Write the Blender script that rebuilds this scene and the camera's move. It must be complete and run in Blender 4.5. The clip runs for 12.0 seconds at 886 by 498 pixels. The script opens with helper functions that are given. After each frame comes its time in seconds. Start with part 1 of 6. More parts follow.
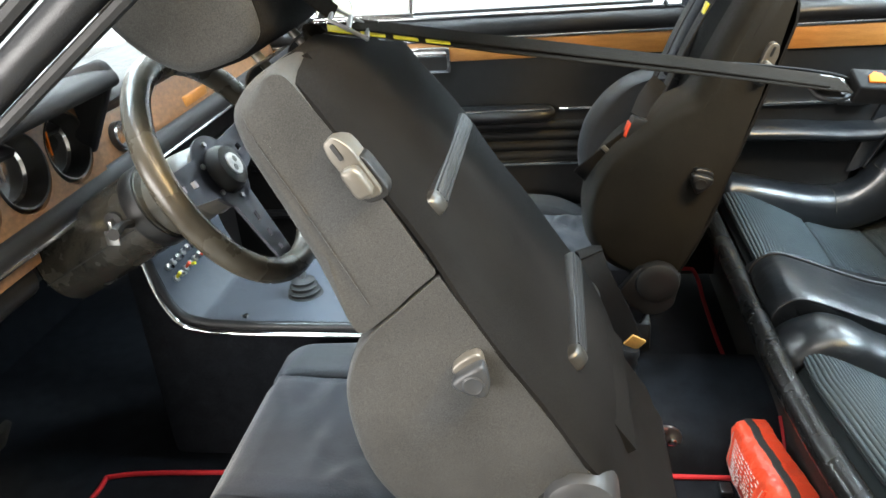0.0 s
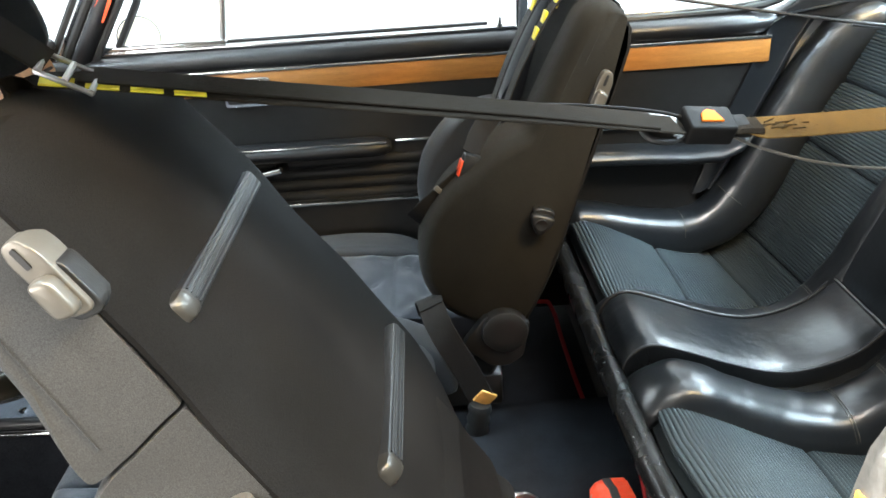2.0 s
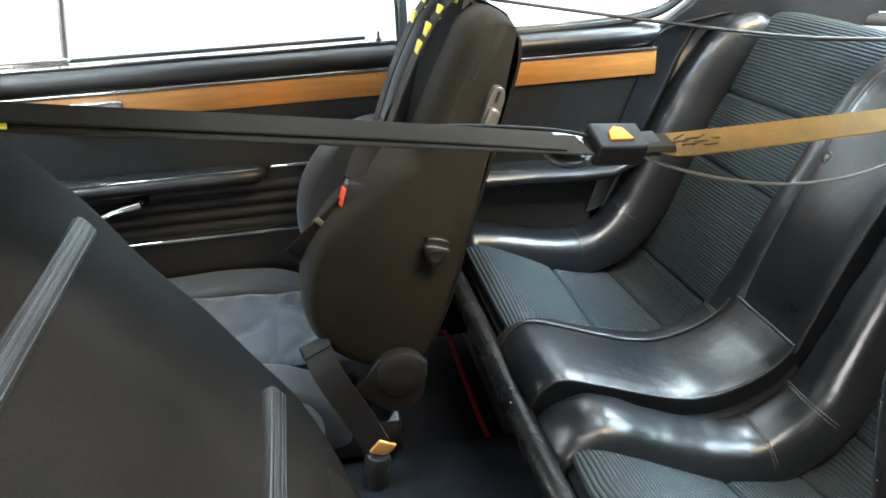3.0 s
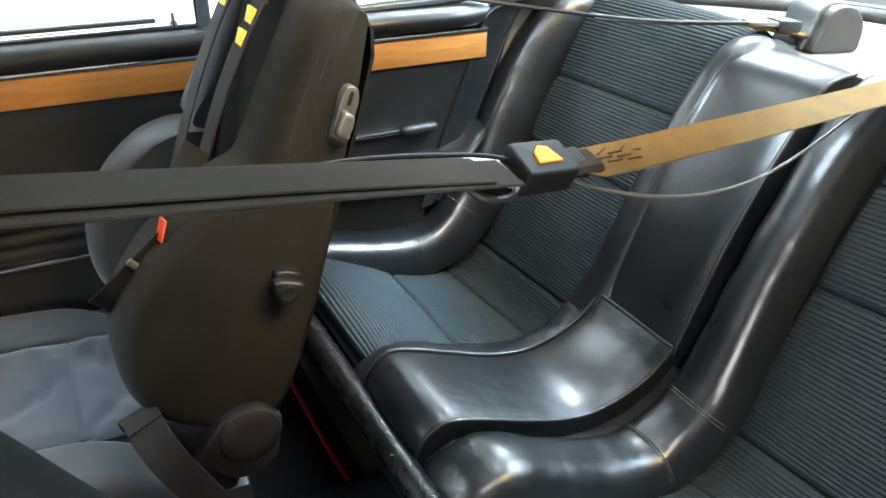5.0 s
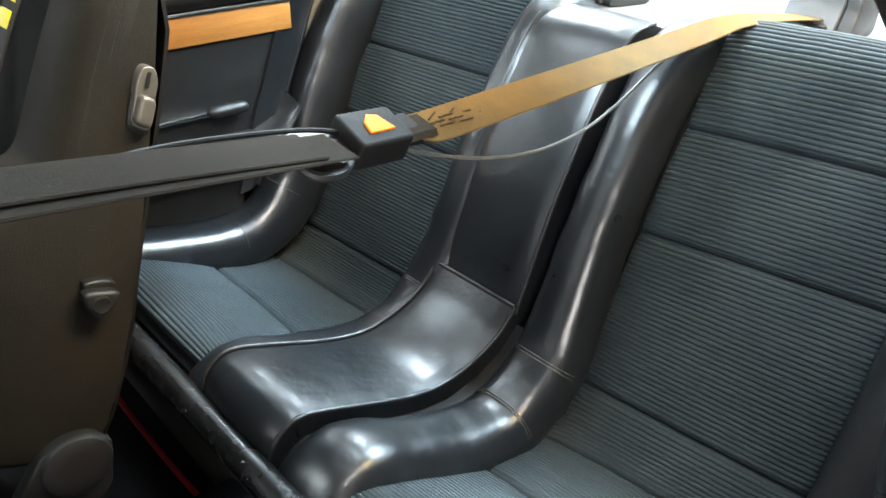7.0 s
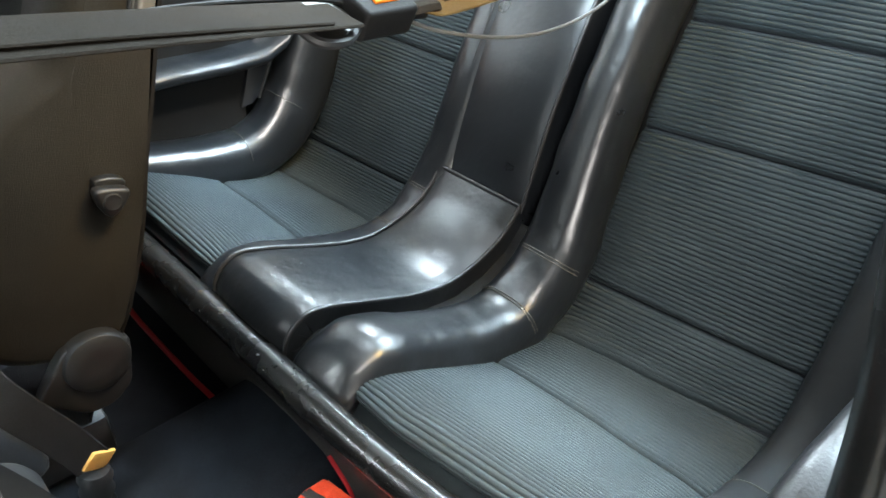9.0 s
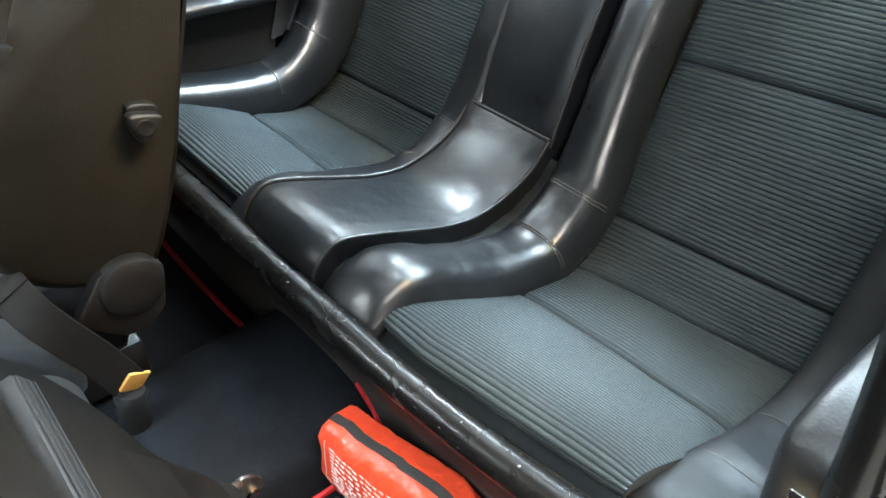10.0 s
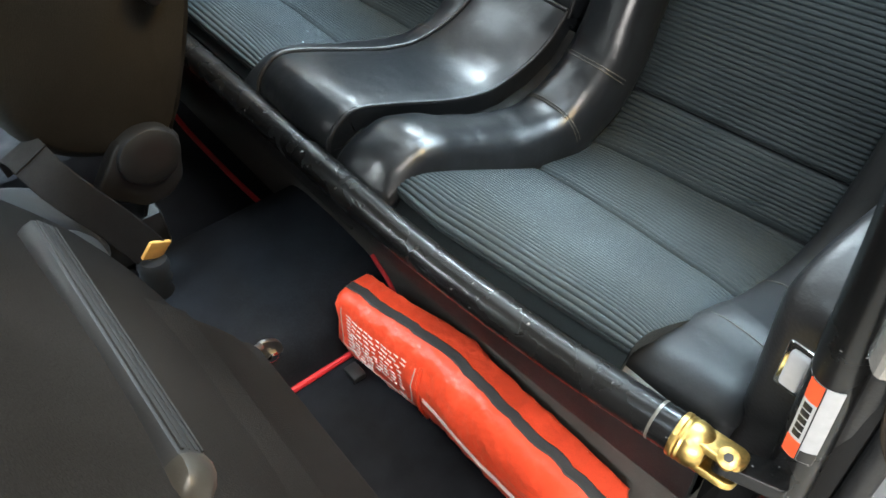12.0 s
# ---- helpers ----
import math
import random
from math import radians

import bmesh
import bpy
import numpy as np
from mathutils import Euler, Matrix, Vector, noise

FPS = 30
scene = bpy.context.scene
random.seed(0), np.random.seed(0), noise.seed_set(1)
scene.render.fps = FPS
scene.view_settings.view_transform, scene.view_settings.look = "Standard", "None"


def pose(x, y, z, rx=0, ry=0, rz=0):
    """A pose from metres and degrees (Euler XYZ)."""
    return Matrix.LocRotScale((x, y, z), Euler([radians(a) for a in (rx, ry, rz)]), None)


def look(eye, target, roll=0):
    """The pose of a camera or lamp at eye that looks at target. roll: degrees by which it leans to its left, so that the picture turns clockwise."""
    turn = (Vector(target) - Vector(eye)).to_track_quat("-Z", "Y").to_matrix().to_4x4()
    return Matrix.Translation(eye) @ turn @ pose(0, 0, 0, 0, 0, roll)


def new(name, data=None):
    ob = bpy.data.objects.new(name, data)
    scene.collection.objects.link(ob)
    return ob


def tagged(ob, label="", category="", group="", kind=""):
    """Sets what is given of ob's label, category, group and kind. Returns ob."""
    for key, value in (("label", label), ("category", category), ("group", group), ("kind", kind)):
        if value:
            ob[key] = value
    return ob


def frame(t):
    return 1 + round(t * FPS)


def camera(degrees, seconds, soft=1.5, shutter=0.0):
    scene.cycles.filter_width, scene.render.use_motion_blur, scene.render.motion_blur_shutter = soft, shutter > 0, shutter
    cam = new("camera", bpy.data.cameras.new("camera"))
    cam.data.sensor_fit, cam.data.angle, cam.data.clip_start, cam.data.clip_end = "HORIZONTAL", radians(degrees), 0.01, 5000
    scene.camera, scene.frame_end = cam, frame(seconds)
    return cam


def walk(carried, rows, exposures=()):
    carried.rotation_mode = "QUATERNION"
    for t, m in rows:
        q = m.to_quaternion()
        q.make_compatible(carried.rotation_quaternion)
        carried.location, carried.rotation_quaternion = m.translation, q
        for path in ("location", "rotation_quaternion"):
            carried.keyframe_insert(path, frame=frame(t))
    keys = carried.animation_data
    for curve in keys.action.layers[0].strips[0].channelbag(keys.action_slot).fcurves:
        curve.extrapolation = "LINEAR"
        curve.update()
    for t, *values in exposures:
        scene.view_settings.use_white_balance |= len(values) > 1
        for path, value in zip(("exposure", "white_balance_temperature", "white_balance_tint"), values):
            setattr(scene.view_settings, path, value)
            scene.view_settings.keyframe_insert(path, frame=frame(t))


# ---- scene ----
cam = camera(58.9, 12.0, soft=1.6)
PATH = [
    (0, (0.168, -1.418, 1.291), (-0.13, 0.36, 0.424), -4.8),
    (0.5, (0.176, -1.366, 1.284), (-0.056, 0.422, 0.416), -4.6),
    (1, (0.188, -1.307, 1.28), (0.039, 0.487, 0.409), -4.2),
    (1.5, (0.215, -1.263, 1.282), (0.137, 0.535, 0.41), -4.2),
    (2, (0.254, -1.218, 1.281), (0.261, 0.586, 0.419), -4.0),
    (2.5, (0.269, -1.157, 1.263), (0.402, 0.652, 0.421), -3.7),
    (3, (0.264, -1.084, 1.25), (0.556, 0.708, 0.411), -3.0),
    (5, (0.21, -0.847, 1.244), (1.018, 0.733, 0.322), 0.2),
    (5.5, (0.205, -0.816, 1.237), (1.133, 0.689, 0.302), 1.0),
    (6, (0.203, -0.798, 1.231), (1.247, 0.623, 0.287), 1.5),
    (6.5, (0.215, -0.799, 1.228), (1.326, 0.562, 0.272), 1.2),
    (7, (0.223, -0.802, 1.224), (1.38, 0.504, 0.248), 0.5),
    (9, (0.193, -0.827, 1.183), (1.29, 0.418, 0.067), -0.9),
    (9.5, (0.187, -0.832, 1.176), (1.233, 0.408, 0.007), -1.2),
    (10, (0.182, -0.834, 1.171), (1.174, 0.392, -0.059), -1.4),
    (10.5, (0.18, -0.84, 1.164), (1.123, 0.371, -0.118), -1.7),
    (11, (0.174, -0.848, 1.156), (1.076, 0.341, -0.176), -2.0),
    (11.5, (0.171, -0.851, 1.152), (1.042, 0.306, -0.228), -2.3),
    (12, (0.169, -0.861, 1.146), (1.01, 0.266, -0.276), -2.7),
]
walk(cam, [(t, look(eye, target, roll)) for t, eye, target, roll in PATH], [(0.0, 0.18), (3.0, 0.28), (6.0, 0.28), (8.8, 0.58), (10.5, 0.60), (12.0, 0.20)])

# ---- world and light ----
world = bpy.data.worlds.new("hall_light")
scene.world = world
world.use_nodes = True
wt = world.node_tree
bg = wt.nodes["Background"]
bg.inputs["Color"].default_value = (0.89, 0.965, 1.0, 1)
bg.inputs["Strength"].default_value = 1.45


def area(name, eye, target, sx, sy, watts, colour):
    data = bpy.data.lights.new(name, "AREA")
    data.shape, data.size, data.size_y, data.energy, data.color = "RECTANGLE", sx, sy, watts, colour
    ob = new(name, data)
    ob.matrix_world = look(eye, target)
    return ob


# added fill lights, none seen: cool ones overhead, a small warm one over the tail and a neutral one ahead of the
# doorway
area("overhead_fill", (0.5, -1.6, 3.4), (0.5, -1.0, 0.0), 2.0, 0.4, 125, (1.0, 0.955, 0.88))
area("overhead_fill", (1.3, 0.15, 3.3), (1.1, 0.15, 0.0), 2.0, 0.45, 30, (0.745, 0.90, 1.0))
area("overhead_fill", (0.35, 2.2, 3.3), (0.7, 1.2, 0.0), 1.7, 1.3, 45, (0.745, 0.90, 1.0))
area("overhead_fill", (3.0, 2.3, 3.3), (0.9, 0.0, 0.5), 1.4, 1.0, 230, (0.745, 0.90, 1.0))
area("overhead_fill", (-2.6, 2.3, 3.3), (-2.6, 2.3, 0.0), 2.2, 0.8, 140, (0.86, 0.96, 1.0))
area("overhead_fill", (3.1, -0.3, 3.2), (1.4, 0.0, 0.9), 1.6, 0.8, 330, (0.66, 0.86, 1.0))
area("overhead_fill", (-1.4, 0.1, 3.3), (1.1, -0.2, 0.75), 1.6, 0.8, 125, (0.68, 0.87, 1.0))
area("warm_fill", (1.9, -1.6, 3.25), (0.7, -0.2, 0.5), 0.6, 0.6, 110, (1.0, 0.68, 0.25))
area("doorway_fill", (-1.35, -2.3, 1.1), (-0.05, -0.6, 0.9), 2.6, 1.0, 120, (1.0, 0.97, 0.94))


# ---- materials ----
def mat(name, base, rough=0.6, metal=0.0, vary=0.25, scale=30.0, grain=0.0, grain_scale=400.0, bump=0.0, bump_scale=200.0,
        coat=0.0, coat_rough=0.2, stretch=(1, 1, 1), sheen=0.0, second=None, rough_vary=0.1, spec=0.5, crease=0.0, crease_scale=30.0, chips=0.0):
    """Colour that varies at two scales, with a fine relief."""
    m = bpy.data.materials.new(name)
    m.use_nodes = True
    nt = m.node_tree
    n, l = nt.nodes, nt.links
    b = n["Principled BSDF"]
    tc = n.new("ShaderNodeTexCoord")
    mp = n.new("ShaderNodeMapping")
    mp.inputs["Scale"].default_value = stretch
    mp.inputs["Location"].default_value = (13.7, 5.3, 8.1)
    l.new(tc.outputs["Object"], mp.inputs["Vector"])
    big = n.new("ShaderNodeTexNoise")
    big.inputs["Scale"].default_value, big.inputs["Detail"].default_value = scale, 6
    fine = n.new("ShaderNodeTexNoise")
    fine.inputs["Scale"].default_value, fine.inputs["Detail"].default_value = grain_scale, 3
    l.new(mp.outputs[0], big.inputs["Vector"])
    l.new(mp.outputs[0], fine.inputs["Vector"])
    ramp = n.new("ShaderNodeValToRGB")
    lo = [c * (1 - vary) for c in base]
    hi = [min(1, c * (1 + vary)) for c in (second or base)]
    ramp.color_ramp.elements[0].position, ramp.color_ramp.elements[1].position = 0.2, 0.8
    ramp.color_ramp.elements[0].color, ramp.color_ramp.elements[1].color = (*lo, 1), (*hi, 1)
    l.new(big.outputs["Fac"], ramp.inputs["Fac"])
    colour = ramp.outputs["Color"]
    if grain:
        r2 = n.new("ShaderNodeMapRange")
        r2.inputs["From Min"].default_value, r2.inputs["From Max"].default_value = 0.3, 0.7
        r2.inputs["To Min"].default_value, r2.inputs["To Max"].default_value = 1 - grain, 1 + grain
        l.new(fine.outputs["Fac"], r2.inputs["Value"])
        mx = n.new("ShaderNodeVectorMath")
        mx.operation = "SCALE"
        l.new(colour, mx.inputs[0])
        l.new(r2.outputs["Result"], mx.inputs["Scale"])
        colour = mx.outputs["Vector"]
    if chips:
        spots = n.new("ShaderNodeTexNoise")
        spots.inputs["Scale"].default_value, spots.inputs["Detail"].default_value = 130, 5
        l.new(tc.outputs["Object"], spots.inputs["Vector"])
        edge = n.new("ShaderNodeMapRange")
        edge.inputs["From Min"].default_value, edge.inputs["From Max"].default_value = 0.70, 0.74
        edge.inputs["To Min"].default_value, edge.inputs["To Max"].default_value = 0.0, chips
        l.new(spots.outputs["Fac"], edge.inputs["Value"])
        add = n.new("ShaderNodeVectorMath")
        add.operation = "ADD"
        l.new(colour, add.inputs[0])
        l.new(edge.outputs["Result"], add.inputs[1])
        colour = add.outputs["Vector"]
    l.new(colour, b.inputs["Base Color"])
    rr = n.new("ShaderNodeMapRange")
    rr.inputs["To Min"].default_value, rr.inputs["To Max"].default_value = max(0.02, rough - rough_vary), min(1, rough + rough_vary)
    l.new(big.outputs["Fac"], rr.inputs["Value"])
    l.new(rr.outputs["Result"], b.inputs["Roughness"])
    b.inputs["Metallic"].default_value = metal
    b.inputs["Specular IOR Level"].default_value = spec
    b.inputs["Coat Weight"].default_value, b.inputs["Coat Roughness"].default_value = coat, coat_rough
    b.inputs["Sheen Weight"].default_value = sheen
    if bump:
        bt = n.new("ShaderNodeTexNoise")
        bt.inputs["Scale"].default_value, bt.inputs["Detail"].default_value = bump_scale, 4
        l.new(mp.outputs[0], bt.inputs["Vector"])
        bp = n.new("ShaderNodeBump")
        bp.inputs["Strength"].default_value, bp.inputs["Distance"].default_value = bump, 0.002
        l.new(bt.outputs["Fac"], bp.inputs["Height"])
        l.new(bp.outputs["Normal"], b.inputs["Normal"])
        if crease:
            ct = n.new("ShaderNodeTexNoise")
            ct.inputs["Scale"].default_value, ct.inputs["Detail"].default_value, ct.inputs["Distortion"].default_value = crease_scale, 2, 0.0
            l.new(mp.outputs[0], ct.inputs["Vector"])
            cb = n.new("ShaderNodeBump")
            cb.inputs["Strength"].default_value, cb.inputs["Distance"].default_value = crease, 0.008
            l.new(ct.outputs["Fac"], cb.inputs["Height"])
            l.new(cb.outputs["Normal"], bp.inputs["Normal"])
    return m


def clear_glass(name, tint=(0.96, 0.98, 0.97)):
    m = bpy.data.materials.new(name)
    m.use_nodes = True
    b = m.node_tree.nodes["Principled BSDF"]
    b.inputs["Base Color"].default_value = (*tint, 1)
    b.inputs["Transmission Weight"].default_value, b.inputs["Roughness"].default_value, b.inputs["IOR"].default_value = 1, 0.0, 1.01
    return m


LEATHER = mat("black_leather", (0.014, 0.014, 0.0145), 0.36, vary=0.2, scale=18, bump=0.25, bump_scale=260, spec=0.6, rough_vary=0.08)
LEATHER_SATIN = mat("satin_black_leather", (0.013, 0.0138, 0.0148), 0.50, vary=0.12, scale=14, bump=0.12, bump_scale=170, spec=0.20, rough_vary=0.07, crease=0.15, crease_scale=24)
LEATHER_SMOOTH = mat("smooth_black_leather", (0.009, 0.0104, 0.0122), 0.30, vary=0.06, scale=12, bump=0.10, bump_scale=150, spec=0.65, rough_vary=0.06, crease=0.20, crease_scale=30, coat=0.22, coat_rough=0.24)
RIBBED = mat("ribbed_seat_cloth", (0.0190, 0.0275, 0.0325), 0.72, vary=0.25, scale=6, second=(0.0255, 0.033, 0.036), grain=0.25, grain_scale=900, bump=0.3, bump_scale=900, sheen=0.03, spec=0.14)
WOOL = mat("grey_seat_wool", (0.0480, 0.0480, 0.0462), 0.9, vary=0.34, scale=8, crease=0.34, crease_scale=9, grain=0.3, grain_scale=800, bump=0.35, bump_scale=900, sheen=0.08, spec=0.15)
WOOL_DARK = mat("charcoal_seat_wool", (0.0102, 0.0096, 0.0092), 0.85, vary=0.50, scale=7, crease=0.45, crease_scale=6, grain=0.35, grain_scale=650, bump=0.5, bump_scale=600, spec=0.06)
# the same seat wool with the far seat's shade put into its colour
WOOL_SHADED = mat("shaded_seat_wool", (0.0150, 0.0134, 0.0106), 0.85, vary=0.35, scale=9, crease=0.30, crease_scale=11, grain=0.25, grain_scale=700, bump=0.4, bump_scale=700, sheen=0.04, spec=0.12)
SUEDE = mat("blue_grey_suede", (0.0185, 0.0215, 0.0280), 0.85, vary=0.5, scale=9, crease=0.5, crease_scale=9, grain=0.2, grain_scale=500, bump=0.3, bump_scale=400, sheen=0.3, spec=0.2)
CUSHION = mat("dark_cushion_cloth", (0.014, 0.016, 0.0195), 0.7, vary=0.35, scale=9, crease=0.3, crease_scale=9, grain=0.2, bump=0.3, bump_scale=500, sheen=0.15, spec=0.35)
VINYL = mat("black_door_vinyl", (0.0105, 0.0105, 0.0105), 0.48, vary=0.25, scale=40, bump=0.5, bump_scale=700, spec=0.26)
VINYL_SOFT = mat("black_padded_vinyl", (0.010, 0.010, 0.011), 0.36, vary=0.3, scale=30, bump=0.2, bump_scale=500)
DASH = mat("matt_black_dash_pad", (0.011, 0.011, 0.012), 0.62, vary=0.3, scale=30, bump=0.3, bump_scale=500, spec=0.22)
PLASTIC = mat("black_plastic", (0.011, 0.011, 0.011), 0.42, vary=0.2, scale=60, bump=0.2, bump_scale=800)
PLASTIC_WORN = mat("worn_column_plastic", (0.026, 0.0245, 0.021), 0.26, vary=0.5, scale=22, grain=0.2, bump=0.3, bump_scale=300, second=(0.040, 0.037, 0.030))
RUBBER = mat("black_rubber", (0.014, 0.014, 0.014), 0.55, vary=0.2, scale=80, bump=0.2, bump_scale=500)
CARPET = mat("black_carpet", (0.0140, 0.0156, 0.0190), 0.95, vary=0.35, scale=25, grain=0.5, grain_scale=900, bump=1.0, bump_scale=900, spec=0.06)
KICK = mat("grey_kick_panel", (0.045, 0.043, 0.038), 0.7, vary=0.2, scale=20, grain=0.25, bump=0.4, bump_scale=700)
RED_TRIM = mat("red_piping", (0.55, 0.015, 0.020), 0.6, vary=0.15, scale=60, bump=0.3, bump_scale=900)
RED_CLOTH = mat("red_nylon", (0.78, 0.075, 0.030), 0.32, vary=0.12, scale=14, grain=0.12, grain_scale=1200, bump=0.3, bump_scale=160, spec=0.45, crease=0.8, crease_scale=34)
WOOD = mat("orange_walnut", (0.36, 0.145, 0.032), 0.35, vary=0.16, scale=12, grain=0.10, grain_scale=90, stretch=(1, 6, 9), coat=0.4, coat_rough=0.15, second=(0.40, 0.17, 0.04))
# door walnut again, browner and darker to paint the shade at the dash
WOOD_SHADED = mat("shaded_dash_walnut", (0.145, 0.075, 0.034), 0.4, vary=0.3, scale=14, grain=0.15, grain_scale=90, stretch=(1, 6, 9), coat=0.3, coat_rough=0.2, second=(0.20, 0.105, 0.05))
CHROME = mat("chrome", (0.80, 0.80, 0.80), 0.12, metal=1.0, vary=0.06, scale=60, rough_vary=0.06)
STEEL = mat("dull_steel", (0.50, 0.49, 0.47), 0.33, metal=1.0, vary=0.15, scale=60, rough_vary=0.1)
SILVER = mat("silver_grey_plastic", (0.15, 0.138, 0.118), 0.36, metal=0.45, vary=0.15, scale=50, bump=0.1, bump_scale=500)
GREY_PLASTIC = mat("grey_hard_plastic", (0.034, 0.035, 0.037), 0.40, vary=0.15, scale=50, bump=0.1, bump_scale=500)
CAP = mat("dull_zinc_cap", (0.055, 0.052, 0.046), 0.34, metal=0.5, vary=0.2, scale=60, bump=0.1, bump_scale=500)
RAIL = mat("ribbed_rail_plastic", (0.0125, 0.013, 0.014), 0.40, vary=0.15, scale=50, bump=0.1, bump_scale=500)
CABLE_GREY = mat("grey_cable_sheath", (0.11, 0.105, 0.095), 0.4, vary=0.15, scale=60)
CREAM_REFLECTION = mat("cream_mirror_reflection", (0.66, 0.58, 0.42), 0.5, vary=0.1, scale=20)
BRASS = mat("yellow_zinc_plating", (0.70, 0.48, 0.16), 0.36, metal=1.0, vary=0.3, scale=60, grain=0.2, grain_scale=160, rough_vary=0.12)
TUBE_PAINT = mat("gloss_black_tube_paint", (0.007, 0.007, 0.007), 0.27, vary=0.3, scale=14, bump=0.03, bump_scale=150, spec=0.38, rough_vary=0.05, chips=0.22)
WEB_BLACK = mat("black_webbing", (0.0205, 0.0158, 0.0110), 0.8, vary=0.2, scale=40, grain=0.35, grain_scale=900, bump=0.6, bump_scale=900, stretch=(0.3, 2, 2), spec=0.08)
BUCKLE = mat("dull_buckle_plastic", (0.010, 0.010, 0.010), 0.6, vary=0.2, scale=60, bump=0.2, bump_scale=800, spec=0.14)
STITCH = mat("dark_brown_thread", (0.040, 0.026, 0.011), 0.85, vary=0.3, scale=90, spec=0.1)
WEB_GREY = mat("grey_black_webbing", (0.036, 0.034, 0.032), 0.8, vary=0.35, scale=30, grain=0.35, grain_scale=900, bump=0.6, bump_scale=900, crease=0.5, crease_scale=14, spec=0.12)
WEB_DARK = mat("charcoal_webbing", (0.0150, 0.0145, 0.0145), 0.8, vary=0.25, scale=40, grain=0.35, grain_scale=900, bump=0.6, bump_scale=900, spec=0.12)
WEB_TAN = mat("tan_webbing", (0.096, 0.056, 0.0145), 0.85, spec=0.15, vary=0.25, scale=30, grain=0.25, grain_scale=900, bump=0.5, bump_scale=900)
YELLOW = mat("yellow_print", (0.80, 0.68, 0.03), 0.6, vary=0.1, scale=200)
ORANGE = mat("orange_plastic", (0.90, 0.22, 0.015), 0.6, spec=0.15, vary=0.05, scale=80)
RED_PLASTIC = mat("red_plastic", (0.85, 0.09, 0.03), 0.35, vary=0.05, scale=80)
TAN_TAG = mat("ochre_plastic", (0.80, 0.42, 0.10), 0.5, vary=0.15, scale=80)
WHITE_PRINT = mat("white_print", (0.55, 0.46, 0.44), 0.6, vary=0.1, scale=90)
LABEL_GREY = mat("silver_label", (0.40, 0.40, 0.40), 0.35, vary=0.1, scale=90)
GREY_ZIP = mat("charcoal_zip", (0.035, 0.035, 0.037), 0.6, vary=0.2, scale=90, bump=0.6, bump_scale=700)
REEL_GREY = mat("satin_grey_plastic", (0.09, 0.097, 0.105), 0.30, vary=0.12, scale=25, bump=0.05, bump_scale=300, spec=0.6)
SHELF = mat("grey_shelf_vinyl", (0.13, 0.135, 0.14), 0.55, vary=0.1, scale=20, bump=0.4, bump_scale=700)
TRAY = mat("blue_grey_console_vinyl", (0.050, 0.058, 0.072), 0.45, vary=0.15, scale=30, bump=0.4, bump_scale=700)
HUB_GREY = mat("grey_hub_plastic", (0.062, 0.058, 0.048), 0.38, vary=0.1, scale=40)
LEATHER_RIM = mat("worn_rim_leather", (0.034, 0.029, 0.021), 0.27, vary=0.3, scale=16, bump=0.2, bump_scale=300, second=(0.060, 0.052, 0.038))
SPOKE = mat("dark_anodised_spoke", (0.06, 0.062, 0.075), 0.35, metal=0.7, vary=0.15, scale=60)
DIAL = mat("dial_face", (0.09, 0.085, 0.08), 0.4, vary=0.2, scale=60)
DIAL_PALE = mat("pale_dial_face", (0.42, 0.40, 0.36), 0.4, vary=0.2, scale=60)
HEADLINER = mat("pale_headliner", (0.78, 0.78, 0.76), 0.8, vary=0.05, scale=40, bump=0.2, bump_scale=600)
PAINT = mat("silver_body_paint", (0.45, 0.46, 0.47), 0.25, metal=0.5, vary=0.05, scale=10, coat=1.0, coat_rough=0.05)
CONCRETE = mat("pale_hall_floor", (0.26, 0.26, 0.25), 0.45, vary=0.12, scale=2, grain=0.1, bump=0.2, bump_scale=60)
HALL_WALL = mat("white_hall_wall", (0.82, 0.83, 0.84), 0.8, vary=0.03, scale=2, bump=0.1, bump_scale=60)
DARK_WALL = mat("dark_light_block", (0.075, 0.062, 0.050), 0.7, vary=0.2, scale=3, bump=0.2, bump_scale=40)
FILM = mat("crumpled_clear_film", (0.30, 0.28, 0.25), 0.12, vary=0.3, scale=60, bump=1.0, bump_scale=60, metal=0.4)
GLASS = clear_glass("clear_glass")


# ---- building helpers ----
INVERSE = {}


def thing(name, label, category, group="", kind="", at=(0, 0, 0)):
    ob = new(name)
    ob.empty_display_size = 0.05
    ob.location = at
    INVERSE[ob.name] = Matrix.Translation(at).inverted()
    return tagged(ob, label, category, group, kind)


def mesh_of(name, bm, material, angle=38):
    bmesh.ops.recalc_face_normals(bm, faces=bm.faces)
    me = bpy.data.meshes.new(name)
    bm.to_mesh(me)
    bm.free()
    me.polygons.foreach_set("use_smooth", [True] * len(me.polygons))
    me.set_sharp_from_angle(angle=radians(angle))
    me.materials.append(material)
    return me


def part(name, bm, material, parent=None, label="", angle=38):
    """One mesh object under a thing or a part; bm holds world places."""
    ob = new(name, mesh_of(name, bm, material, angle))
    if parent is not None:
        ob.parent = parent
        ob.matrix_parent_inverse = INVERSE.get(parent.name, Matrix())
    return tagged(ob, label)


def solo(name, bm, material, label, category, group="", kind="", angle=38):
    return tagged(part(name, bm, material, angle=angle), label, category, group, kind)


